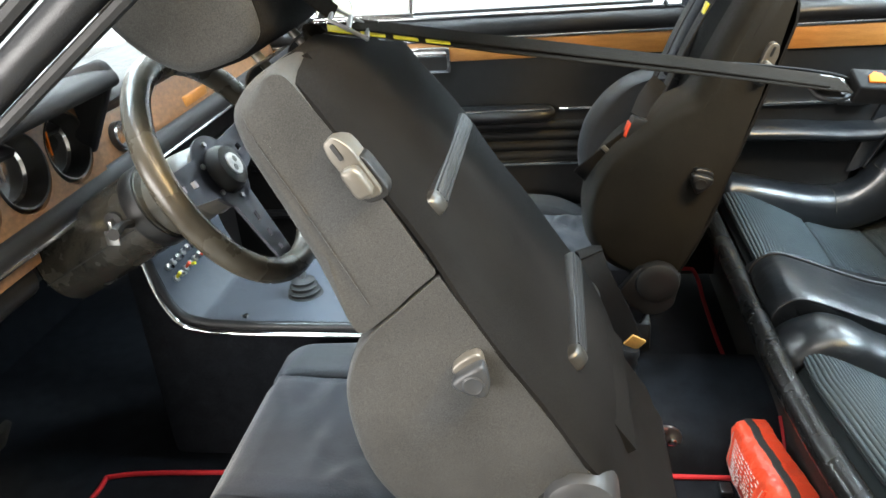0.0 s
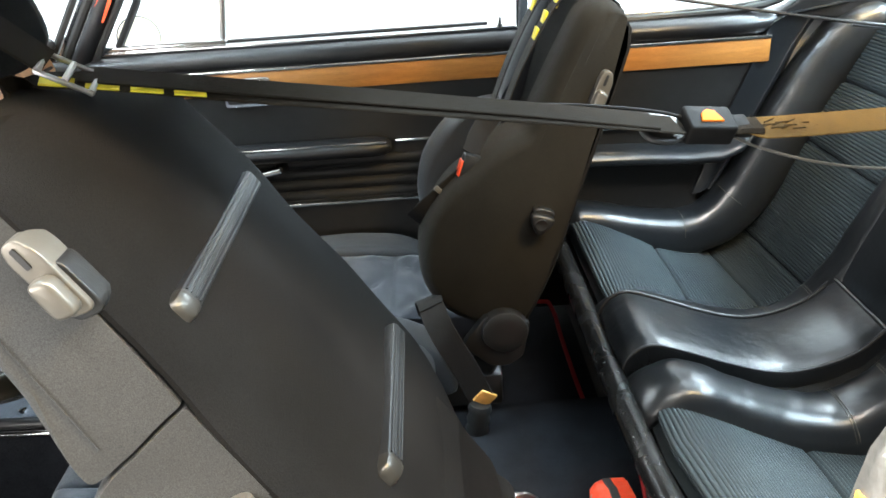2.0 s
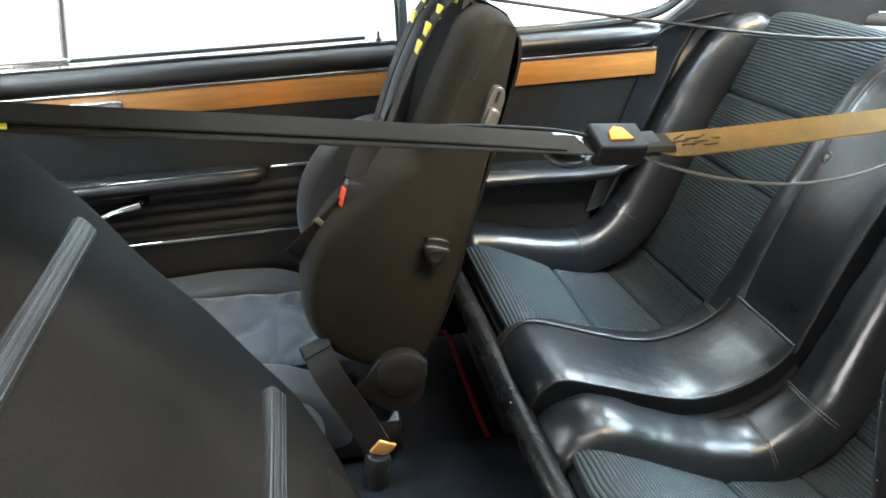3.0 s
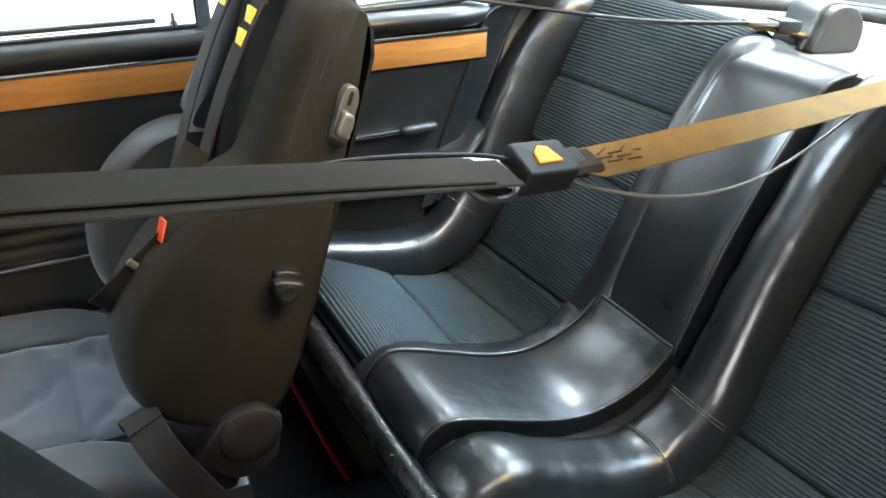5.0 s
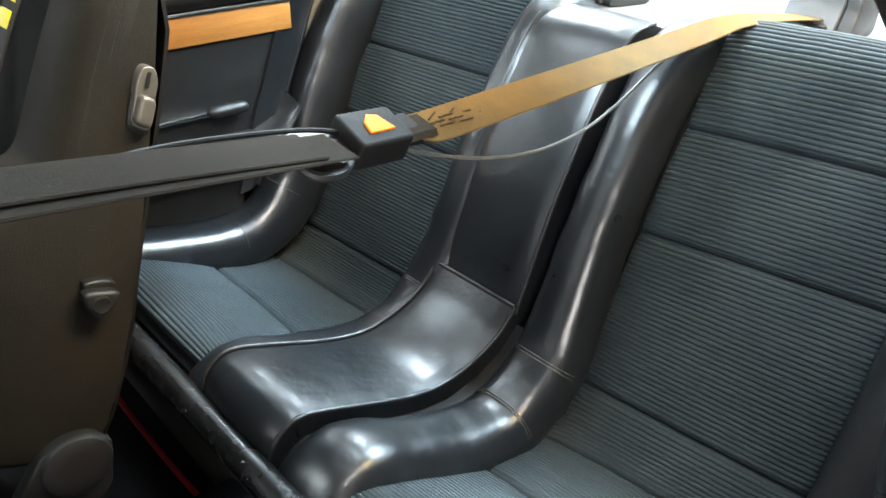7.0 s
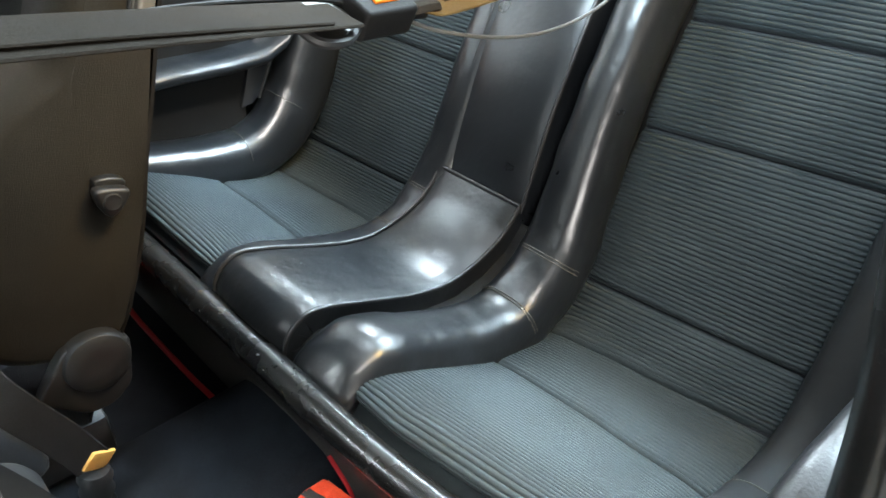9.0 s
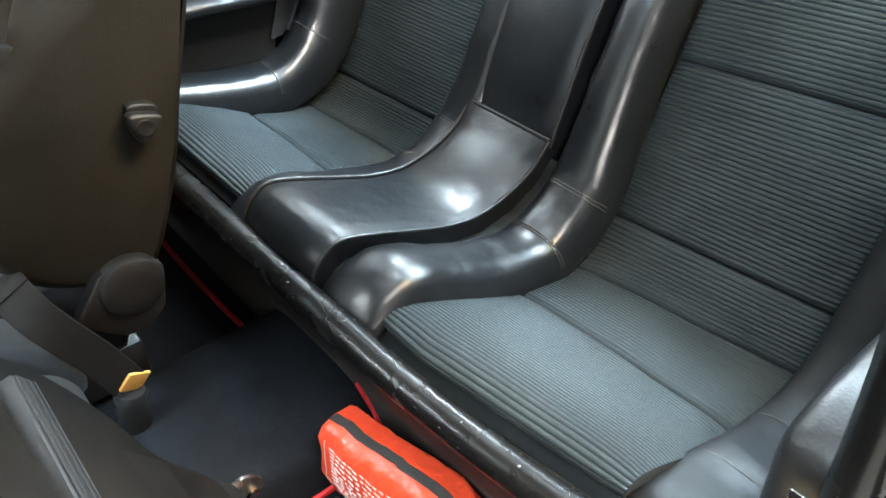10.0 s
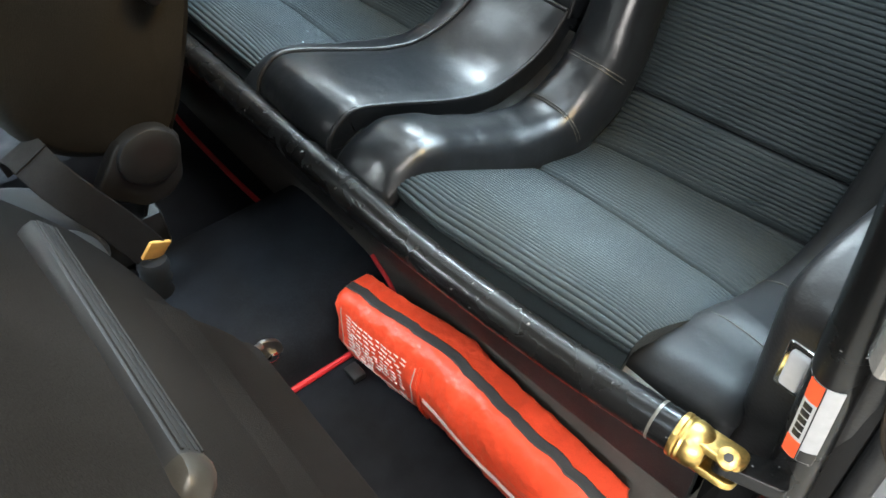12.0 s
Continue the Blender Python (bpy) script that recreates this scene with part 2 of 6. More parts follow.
def box(x0, x1, y0, y1, z0, z1, bevel=0.0, segments=2, bm=None):
    bm = bm or bmesh.new()
    geom = bmesh.ops.create_cube(bm, size=1)["verts"]
    bmesh.ops.transform(bm, matrix=Matrix.LocRotScale(((x0 + x1) / 2, (y0 + y1) / 2, (z0 + z1) / 2), None, (x1 - x0, y1 - y0, z1 - z0)), verts=geom)
    if bevel:
        edges = list({e for v in geom for e in v.link_edges})
        bmesh.ops.bevel(bm, geom=edges, offset=bevel, segments=segments, profile=0.5, affect="EDGES", clamp_overlap=True)
    return bm


def turned(bm, m):
    bmesh.ops.transform(bm, matrix=m, verts=bm.verts)
    return bm


def merge(*many):
    out = bmesh.new()
    for bm in many:
        me = bpy.data.meshes.new("scratch")
        bm.to_mesh(me)
        bm.free()
        out.from_mesh(me)
        bpy.data.meshes.remove(me)
    return out


def smooth_path(points, steps):
    """A Catmull-Rom line through points of any dimension."""
    p = [np.array(q, float) for q in points]
    p = [2 * p[0] - p[1]] + p + [2 * p[-1] - p[-2]]
    out = []
    n = len(p) - 3
    for k in range(steps + 1):
        f = k / steps * n
        i = min(int(f), n - 1)
        t = f - i
        a, b, c, d = p[i : i + 4]
        out.append(0.5 * (2 * b + (c - a) * t + (2 * a - 5 * b + 4 * c - d) * t**2 + (3 * b - a - 3 * c + d) * t**3))
    return out


def loft(rings, cap=True, closed=True):
    bm = bmesh.new()
    rows = [[bm.verts.new(v) for v in ring] for ring in rings]
    for a, b in zip(rows, rows[1:]):
        n = len(a)
        for i in range(n if closed else n - 1):
            j = (i + 1) % n
            bm.faces.new((a[i], a[j], b[j], b[i]))
    if cap:
        bm.faces.new(rows[0])
        bm.faces.new(rows[-1])
    return bm


def angles(n):
    return [2 * math.pi * k / n for k in range(n)]


def tube(points, radius, sides=12, steps=0, flat=1.0):
    """A round bar along points; radius may be one number or one for each point."""
    rad = radius if isinstance(radius, (list, tuple)) else [radius] * len(points)
    pts = [np.r_[p, r] for p, r in zip(points, rad)]
    if steps:
        pts = smooth_path(pts, steps)
    p = [Vector(q[:3]) for q in pts]
    rings, side = [], None
    for i, c in enumerate(p):
        t = (p[min(i + 1, len(p) - 1)] - p[max(i - 1, 0)]).normalized()
        if side is None:
            side = t.orthogonal().normalized()
        side = (side - t * side.dot(t)).normalized()
        up = t.cross(side)
        r = float(pts[i][3])
        rings.append([c + r * (math.cos(a) * side + flat * math.sin(a) * up) for a in angles(sides)])
    return loft(rings)


def strap(points, width, thick=0.0022, across=(0, 0, 1), steps=30, neck=(1.0, 1.0)):
    """Flat webbing along points. across: the way of its width, one or one for each point. neck: part of the width at each end."""
    n = len(points)
    acr = across if isinstance(across[0], (list, tuple)) else [across] * n
    pts = smooth_path([(*p, *a) for p, a in zip(points, acr)], steps)
    rings = []
    for i, q in enumerate(pts):
        t = (Vector(pts[min(i + 1, steps)][:3]) - Vector(pts[max(i - 1, 0)][:3])).normalized()
        w = Vector(q[3:6])
        w = (w - t * w.dot(t)).normalized()
        f = t.cross(w)
        c = Vector(q[:3])
        g = (neck[0] - 1) * max(0.0, 1 - i / steps / 0.12) ** 2 + (neck[1] - 1) * max(0.0, 1 - (1 - i / steps) / 0.12) ** 2
        h, k = width / 2 * (1 + g), thick / 2
        rings.append([c - h * w - k * f, c + h * w - k * f, c + (h + k) * w, c + h * w + k * f, c - h * w + k * f, c - (h + k) * w])
    return loft(rings)


def prism(outline, axis, lo, hi, bevel=0.0, segments=3):
    """An outline of two coordinates, drawn out along an axis ("x", "y" or "z"), with rounded rims."""
    bm = bmesh.new()

    def place(a, b, c):
        return {"x": (c, a, b), "y": (a, c, b), "z": (a, b, c)}[axis]

    low = [bm.verts.new(place(a, b, lo)) for a, b in outline]
    high = [bm.verts.new(place(a, b, hi)) for a, b in outline]
    f0, f1 = bm.faces.new(low), bm.faces.new(high)
    n = len(low)
    for i in range(n):
        bm.faces.new((low[i], low[(i + 1) % n], high[(i + 1) % n], high[i]))
    if bevel:
        bmesh.ops.recalc_face_normals(bm, faces=bm.faces)
        rim = [e for e in bm.edges if f0 in e.link_faces or f1 in e.link_faces]
        bmesh.ops.bevel(bm, geom=rim, offset=bevel, segments=segments, profile=0.5, affect="EDGES", clamp_overlap=True)
    return bm


def lathe(profile, eye, way, sides=28):
    """A profile of (distance along the way, radius) turned round a line."""
    way = Vector(way).normalized()
    side = way.orthogonal().normalized()
    up = way.cross(side)
    rings = []
    for d, r in profile:
        c = Vector(eye) + d * way
        rings.append([c + max(r, 1e-4) * (math.cos(a) * side + math.sin(a) * up) for a in angles(sides)])
    return loft(rings)


def rounded(pts, r, n=4):
    """An outline of two coordinates with its corners rounded."""
    out = []
    m = len(pts)
    for i in range(m):
        p, a, b = (Vector(pts[k % m]) for k in (i, i - 1, i + 1))
        ri = r[i] if isinstance(r, list) else r
        ra = min(ri, (a - p).length * 0.45, (b - p).length * 0.45)
        s, e = p + (a - p).normalized() * ra, p + (b - p).normalized() * ra
        for k in range(n + 1):
            t = k / n
            q = (1 - t) ** 2 * s + 2 * t * (1 - t) * p + t * t * e
            out.append((q.x, q.y))
    return out


def closed_smooth(pts, steps):
    """A smooth closed outline through points."""
    n = len(pts)
    p = [np.array(q, float) for q in pts]
    out = []
    for k in range(steps):
        f = k / steps * n
        i = int(f)
        t = f - i
        a, b, c, d = (p[(i + j - 1) % n] for j in range(4))
        out.append(tuple(0.5 * (2 * b + (c - a) * t + (2 * a - 5 * b + 4 * c - d) * t**2 + (3 * b - a - 3 * c + d) * t**3)))
    return out


class Profile:
    """A smooth line in the x-z plane, read by its length."""

    def __init__(self, points, steps=200):
        self.p = np.array(smooth_path(points, steps))
        self.s = np.r_[0, np.cumsum(np.linalg.norm(np.diff(self.p, axis=0), axis=1))]
        self.length = float(self.s[-1])

    def at(self, s):
        return np.array([np.interp(s, self.s, self.p[:, k]) for k in range(self.p.shape[1])])

    def normal(self, s):
        a, b = self.at(max(0, s - 0.004)), self.at(min(self.length, s + 0.004))
        t = (b - a)[:2] / np.linalg.norm((b - a)[:2])
        return np.array([-t[1], t[0]])

    def near(self, x, z):
        return float(self.s[np.argmin((self.p[:, 0] - x) ** 2 + (self.p[:, 1] - z) ** 2)])


# ---- the car: floor, sides, roof ----
YC = -0.025  # middle line of the car
FLOOR = 0.18

solo("ground", box(-9, 9, -9, 9, -0.1, 0.0), CONCRETE, "pale smooth concrete floor of the hall under the car", "ground", kind="structure")

# added out of view: cuts the light that comes from the doorway side
solo("light_block", box(-7, 7, -2.85, -2.7, 0.0, 3.5), DARK_WALL, "unseen dark wall added behind the doorway to block light", "wall", kind="structure")
solo("wall_north", box(-7, 7, 3.4, 3.55, 0.0, 3.6), HALL_WALL, "white wall of the hall beyond the side windows", "wall", kind="structure")
solo("floor", box(-1.35, 2.05, -0.78, 0.74, 0.10, FLOOR), CARPET, "black carpeted car floor with red piped mats", "floor", kind="structure")

# transmission tunnel, rounded over its shoulders
ring = [(-0.185, FLOOR - 0.01), (-0.172, 0.235), (-0.14, 0.268), (-0.06, 0.282), (0.06, 0.282), (0.125, 0.268), (0.15, 0.235), (0.165, FLOOR - 0.01)]
ring = smooth_path(ring, 24)
solo("tunnel", loft([[(x, y, z) for y, z in ring] for x in np.linspace(-0.3, 0.62, 12)]), CARPET, "black carpeted transmission tunnel between the seats", "tunnel", kind="structure")
seam = thing("carpet_seam", "black double seam and red piping along the tunnel carpet", "trim", kind="structure", at=(0.3, -0.17, FLOOR))
for dz in (0.0, 0.008):
    part("stitch_line", tube([(-0.1, -0.176, 0.205 + dz), (0.56, -0.176, 0.205 + dz)], 0.0018, 6), STEEL, seam, "thin bright wire")


def mat_edge(points):
    part("piping", tube(points, 0.0055, 8, steps=30), RED_TRIM, seam, "red carpet piping")


mat_edge([(-0.1, -0.186, FLOOR + 0.006), (0.2, -0.186, FLOOR + 0.006), (0.568, -0.183, FLOOR + 0.006)])
mat_edge([(0.556, 0.18, 0.186), (0.550, 0.30, 0.188), (0.546, 0.48, 0.196), (0.542, 0.550, 0.218), (0.532, 0.580, 0.238), (0.52, 0.590, 0.242), (0.45, 0.590, 0.242), (0.30, 0.590, 0.242)])
mat_edge([(-0.80, -0.60, FLOOR + 0.006), (-0.79, -0.29, FLOOR + 0.006), (-0.77, -0.235, FLOOR + 0.006), (-0.55, -0.215, FLOOR + 0.006), (-0.2, -0.20, FLOOR + 0.006)])

# front of the rear bench
kick = solo("kick_panel", box(0.588, 0.62, -0.70, 0.66, FLOOR, 0.455, 0.006), KICK, "grey-black panel under the rear seats with a red piped edge", "panel", kind="structure")
LIP = [(0.545, 0.66), (0.552, 0.2), (0.556, -0.2), (0.561, -0.35), (0.572, -0.52), (0.586, -0.70)]
part("lip", loft([[(x, y, 0.372), (x - 0.002, y, 0.40), (x, y, 0.437), (x + 0.01, y, 0.446), (0.612, y, 0.446), (0.612, y, 0.372)] for x, y in smooth_path(LIP, 20)]), VINYL, kick, "black padded lip")
part("piping", tube([(x - 0.001, y, 0.438) for x, y in smooth_path(LIP, 20)], 0.0016, 8), RED_TRIM, kick, "red piping")
part("piping", tube([(0.586, -0.19, FLOOR), (0.586, -0.17, 0.25), (0.586, -0.12, 0.288)], 0.004, 8, steps=12), RED_TRIM, kick, "red piping")
solo("bench_base", box(0.62, 1.05, -0.70, 0.66, FLOOR, 0.33), VINYL, "black base under the rear seats", "seat base", kind="structure")
solo("bulkhead", prism([(1.06, 0.2), (1.30, 0.2), (1.46, 0.88), (1.40, 0.90)], "y", -0.74, 0.70), VINYL, "black panel behind the rear seats", "panel", kind="structure")
WINDOW_FOOT = smooth_path([(1.56, -0.68), (1.69, -0.54), (1.80, -0.34), (1.845, -0.02), (1.80, 0.30), (1.69, 0.50), (1.56, 0.64)], 30)
solo("parcel_shelf", prism([(1.36, -0.72), *WINDOW_FOOT, (1.36, 0.68)], "z", 0.885, 0.905), SHELF, "pale grey vinyl parcel shelf behind the rear seats", "shelf", kind="structure")
shelf_rim = solo("shelf_rim", tube([(x, y, 0.914) for x, y in WINDOW_FOOT], 0.017, 10), RUBBER, "black rubber strip along the rear window", "trim", kind="structure")
part("bright_bead", tube([(x + 0.014, y, 0.932) for x, y in WINDOW_FOOT], 0.004, 8), CHROME, shelf_rim, "thin chrome bead")


# ---- the side of the car with the closed door ----
PY = 0.60  # face of the door panel


def bar(x0, x1, y, z, ry, rz, n=12):
    """A rounded bar along x, half as deep and high as given."""
    ring = [(ry * math.cos(a), rz * math.sin(a)) for a in np.linspace(0, 2 * math.pi, n, endpoint=False)]
    xs = [x0, x0 + 0.3 * ry, *np.linspace(x0 + ry, x1 - ry, 6), x1 - 0.3 * ry, x1]
    k = [0.4, 0.8] + [1] * 6 + [0.8, 0.4]
    return loft([[(x, y + s * a, z + s * b) for a, b in ring] for x, s in zip(xs, k)])


door = thing("door_1", "closed car door with black vinyl panel, walnut trim and chrome strips", "car door", kind="structure", at=(0, PY, 0.4))
part("panel", box(-0.78, 0.47, PY, PY + 0.05, 0.22, 0.90, 0.004), VINYL, door)
part("sill", loft([[(x, PY + a, z) for a, z in smooth_path([(0.04, 0.902), (-0.004, 0.905), (-0.014, 0.922), (-0.008, 0.940), (0.02, 0.952), (0.05, 0.95)], 14)] for x in np.linspace(-0.80, 0.475, 8)]), VINYL_SOFT, door, "rounded black padded window sill")
part("chrome_strip", box(-0.78, 0.47, PY - 0.008, PY + 0.01, 0.897, 0.906, 0.003), CHROME, door, "bright chrome strip")
part("chrome_strip", box(-0.80, 0.475, PY + 0.012, PY + 0.03, 0.9515, 0.958, 0.002), CHROME, door, "bright chrome strip")
part("chrome_strip", box(-0.80, 0.40, PY + 0.036, PY + 0.05, 0.958, 0.966, 0.002), RUBBER, door, "black window seal")
part("wood_strip", box(-0.78, 0.47, PY - 0.005, PY + 0.01, 0.846, 0.897, 0.003), WOOD, door, "orange-brown walnut trim")
part("armrest", bar(-0.31, 0.155, PY - 0.028, 0.708, 0.036, 0.022, 16), VINYL_SOFT, door, "black padded armrest")
part("chrome_strip", box(-0.30, 0.145, PY - 0.058, PY - 0.052, 0.722, 0.727, 0.001), CHROME, door, "thin chrome strip")
part("chrome_strip", box(0.165, 0.455, PY - 0.01, PY + 0.005, 0.709, 0.716, 0.002), CHROME, door, "thin chrome strip")
for k in range(4):
    part("pleat", bar(-0.70, 0.46, PY + 0.006, 0.668 - 0.028 * k, 0.014, 0.0148), VINYL, door)
part("chrome_strip", box(-0.70, 0.46, PY - 0.012, PY + 0.005, 0.560, 0.568, 0.002), CHROME, door, "bright chrome strip")
part("map_ledge", bar(-0.70, 0.44, PY - 0.005, 0.43, 0.02, 0.012), VINYL_SOFT, door)
# pull strap from armrest to sill
part("pull_strap", strap([(-0.30, PY - 0.03, 0.70), (-0.34, PY - 0.05, 0.75), (-0.42, PY - 0.045, 0.82), (-0.50, PY - 0.01, 0.88)], 0.03, 0.012, (0.7, 0, 0.5), 20), VINYL_SOFT, door, "black padded pull strap")
part("strap_cap", box(-0.445, -0.405, PY - 0.052, PY - 0.03, 0.80, 0.825, 0.006), CHROME, door, "chrome strap end")
# latch handle in its recess
latch = part("handle_plate", prism(rounded([(-0.222, 0.818), (-0.108, 0.818), (-0.108, 0.886), (-0.222, 0.886)], 0.012), "y", PY - 0.012, PY + 0.002, 0.003), CHROME, door, "chrome handle surround")
part("recess", prism(rounded([(-0.213, 0.827), (-0.117, 0.827), (-0.117, 0.862), (-0.213, 0.862)], 0.008), "y", PY - 0.0135, PY - 0.006), PLASTIC, latch, "black recess")
part("lever", bar(-0.212, -0.118, PY - 0.015, 0.868, 0.006, 0.008), CHROME, latch)
# window winder
winder = part("winder", lathe([(0, 0.016), (0.012, 0.016), (0.02, 0.010), (0.028, 0.007)], (-0.115, PY - 0.003, 0.668), (0, -1, 0), 18), PLASTIC, door, "window winder")
part("arm", tube([(-0.115, PY - 0.03, 0.668), (-0.16, PY - 0.038, 0.660), (-0.215, PY - 0.042, 0.642)], [0.012, 0.009, 0.006], 10, steps=8, flat=0.6), CHROME, winder, "chrome winder arm")

# windows of that side, with their chrome posts
window_far = thing("window_1", "clear side window with slim metal posts beside the walnut trim", "window", kind="structure", at=(0, PY + 0.04, 0.95))
TOP = 1.28
pane = part("pane", box(-0.19, 0.46, PY + 0.044, PY + 0.048, 0.955, TOP), GLASS, window_far)
pane.visible_shadow = False
pane2 = part("pane", prism([(-0.45, 0.955), (-0.22, 0.955), (-0.17, TOP), (-0.25, TOP)], "y", PY + 0.044, PY + 0.048), GLASS, window_far)
pane2.visible_shadow = False
part("post", tube([(-0.213, PY + 0.04, 0.95), (-0.16, PY + 0.02, TOP)], 0.008, 8), STEEL, window_far, "slim metal window post")
part("vent_frame", tube([(-0.456, PY + 0.03, 0.955), (-0.385, PY + 0.02, 1.06), (-0.27, PY, TOP)], 0.009, 8), RUBBER, window_far, "black vent window frame")
part("base_trim", box(-0.62, -0.20, PY + 0.02, PY + 0.05, 0.952, 0.972, 0.006), CHROME, window_far, "chrome base of the vent window")
part("lock_pin", tube([(0.427, PY + 0.02, 0.95), (0.427, PY + 0.02, 0.978)], 0.0035, 8), CHROME, window_far, "small chrome lock pin")
part("pin_foot", lathe([(0, 0.009), (0.006, 0.008), (0.012, 0.004)], (0.427, PY + 0.02, 0.952), (0, 0, 1), 14), PLASTIC, window_far)
part("b_post", box(0.462, 0.492, PY + 0.01, PY + 0.05, 0.94, TOP, 0.006), CHROME, window_far, "chrome edged door post")

# rear quarter of that side, up to the wing of the rear seat
WING_EDGE = [(0.890, 0.520), (0.915, 0.590), (0.942, 0.675), (0.982, 0.770), (1.022, 0.868), (1.060, 0.935), (1.20, 0.962)]
quarter = thing("wall_quarter", "black vinyl rear side panel with walnut trim and chrome strip", "side panel", kind="structure", at=(0.8, PY, 0.4))
rings = []
for z in np.linspace(0.22, 0.90, 18):
    xe = 0.012 + float(np.interp(z, [p[1] for p in WING_EDGE], [p[0] for p in WING_EDGE]))
    rings.append([(0.478, PY + 0.002, z), (xe, PY + 0.002, z), (xe + 0.05, PY + 0.06, z), (1.45, PY + 0.15, z), (1.45, PY + 0.18, z), (0.478, PY + 0.05, z)])
part("panel", loft(rings), VINYL, quarter)
part("sill", loft([[(x, PY + a + 0.7 * max(0.0, x - 1.045), z) for a, z in smooth_path([(0.04, 0.90), (-0.004, 0.903), (-0.016, 0.922), (-0.008, 0.938), (0.02, 0.948), (0.05, 0.948)], 14)] for x in np.linspace(0.48, 1.42, 12)]), VINYL_SOFT, quarter, "rounded black padded window sill")
part("chrome_strip", box(0.48, 1.05, PY - 0.008, PY + 0.01, 0.892, 0.901, 0.003), CHROME, quarter, "bright chrome strip")
part("wood_strip", box(0.48, 1.05, PY - 0.005, PY + 0.01, 0.838, 0.892, 0.003), WOOD, quarter, "orange-brown walnut trim")
part("chrome_strip", box(0.50, 0.845, PY - 0.010, PY + 0.01, 0.700, 0.708, 0.002), CHROME, quarter, "thin chrome strip")
part("armrest", loft([[(x, PY + a, z + dz) for a, z in smooth_path([(0.02, 0.665), (-0.03, 0.660), (-0.058, 0.648), (-0.060, 0.632), (-0.03, 0.618), (0.01, 0.61)], 14)] for x, dz in ((0.50, 0.0), (0.62, 0.0), (0.75, -0.004), (0.86, -0.012), (0.94, -0.012), (0.99, 0.01), (1.02, 0.05))]), LEATHER_SMOOTH, quarter, "black leather armrest ledge")
part("ashtray_lid", bar(0.845, 0.93, PY - 0.01, 0.706, 0.014, 0.012), PLASTIC, quarter)

rim = smooth_path([(0.52, 0.948), (0.80, 0.948), (1.00, 0.955), (1.10, 0.985), (1.16, 1.06), (1.12, 1.20), (1.0, 1.28), (0.52, 1.28)], 40)
window_rear = thing("window_2", "clear rear side window with a black rubber seal", "window", kind="structure", at=(0.8, PY + 0.04, 0.95))
part("seal", tube([(x, PY + 0.028, z + 0.002) for x, z in rim], 0.009, 8), RUBBER, window_rear, "black rubber seal")
part("chrome_rim", tube([(x, PY + 0.036, z + 0.012) for x, z in rim], 0.004, 8), CHROME, window_rear, "slim chrome rim")
p3 = part("pane", prism([(x, z) for x, z in rim], "y", PY + 0.044, PY + 0.048), GLASS, window_rear)
p3.visible_shadow = False
# pillar behind that window
solo("pillar_rear", prism([(1.06, 0.94), (1.13, 0.985), (1.19, 1.06), (1.15, 1.21), (1.02, 1.30), (1.30, 1.33), (1.75, 1.12), (2.02, 0.93), (1.98, 0.90), (1.40, 0.90)], "y", PY + 0.005, PY + 0.05, 0.01), VINYL_SOFT, "black padded rear roof pillar", "pillar", kind="structure")
solo("pillar_rear_near", prism([(0.95, 0.94), (1.13, 0.985), (1.19, 1.06), (1.15, 1.21), (1.02, 1.30), (1.30, 1.33), (1.75, 1.12), (2.02, 0.93), (1.98, 0.90), (1.40, 0.90)], "y", -0.72, -0.68, 0.01), VINYL_SOFT, "black padded rear roof pillar", "pillar", kind="structure")

# windscreen pillars
for y, nm in ((PY + 0.02, "pillar_front"), (-0.70, "pillar_front_near")):
    p = thing(nm, "slim black windscreen pillar with rubber seal", "pillar", kind="structure", at=(-0.5, y, 1.0))
    a, b = (Vector((-0.63, 0.635, 0.81)), Vector((-0.25, 0.535, 1.335))) if y > 0 else (Vector((-0.86, y, 0.80)), Vector((-0.10, y, 1.335)))
    d, k = (b - a), Vector((-0.57, 0, 0.82))
    part("pillar", tube([a, a + d * 0.5, b], 0.021, 10), VINYL_SOFT, p)
    for off, r, m in ((0.034, 0.010, RUBBER), (0.05, 0.007, CHROME), (0.064, 0.009, RUBBER), (-0.03, 0.008, RUBBER)):
        part("seal", tube([a + k * off, b + k * off], r, 8), m, p)
tagged(solo("pillar_sticker", turned(prism(rounded([(-0.014, -0.03), (0.014, -0.03), (0.014, 0.03), (-0.014, 0.03)], 0.004), "y", -0.001, 0.001), Matrix.Translation((-0.443, PY - 0.030, 1.063)) @ pose(0, 0, 0, 12, 36, 0)), RED_PLASTIC, "small orange-red sticker on the windscreen pillar", "sticker"))

# door mirror outside
mirror = thing("door_mirror", "round door mirror outside the window, its cream reflection painted on", "mirror", at=(-0.40, PY + 0.16, 0.93))
# the mirror's pale yellowish reflection is painted as plain cream
part("head", lathe([(0, 0.015), (0.012, 0.040), (0.026, 0.050), (0.034, 0.050), (0.0345, 0.044)], (-0.466, PY + 0.215, 0.958), (0.42, -0.90, 0.10), 32), CREAM_REFLECTION, mirror)
part("rim", lathe([(-0.002, 0.012), (0.012, 0.043), (0.026, 0.0525), (0.033, 0.0525)], (-0.466, PY + 0.215, 0.958), (0.42, -0.90, 0.10), 32), RUBBER, mirror, "dark rim")
part("stem", tube([(-0.46, PY + 0.12, 0.92), (-0.462, PY + 0.19, 0.93), (-0.462, PY + 0.225, 0.965)], 0.009, 10, steps=10), CHROME, mirror)

# roof, windscreen, rear window and the outer skin
roof_ring = [(-0.20, 1.335), (0.1, 1.375), (0.5, 1.385), (0.9, 1.365), (1.25, 1.32)]


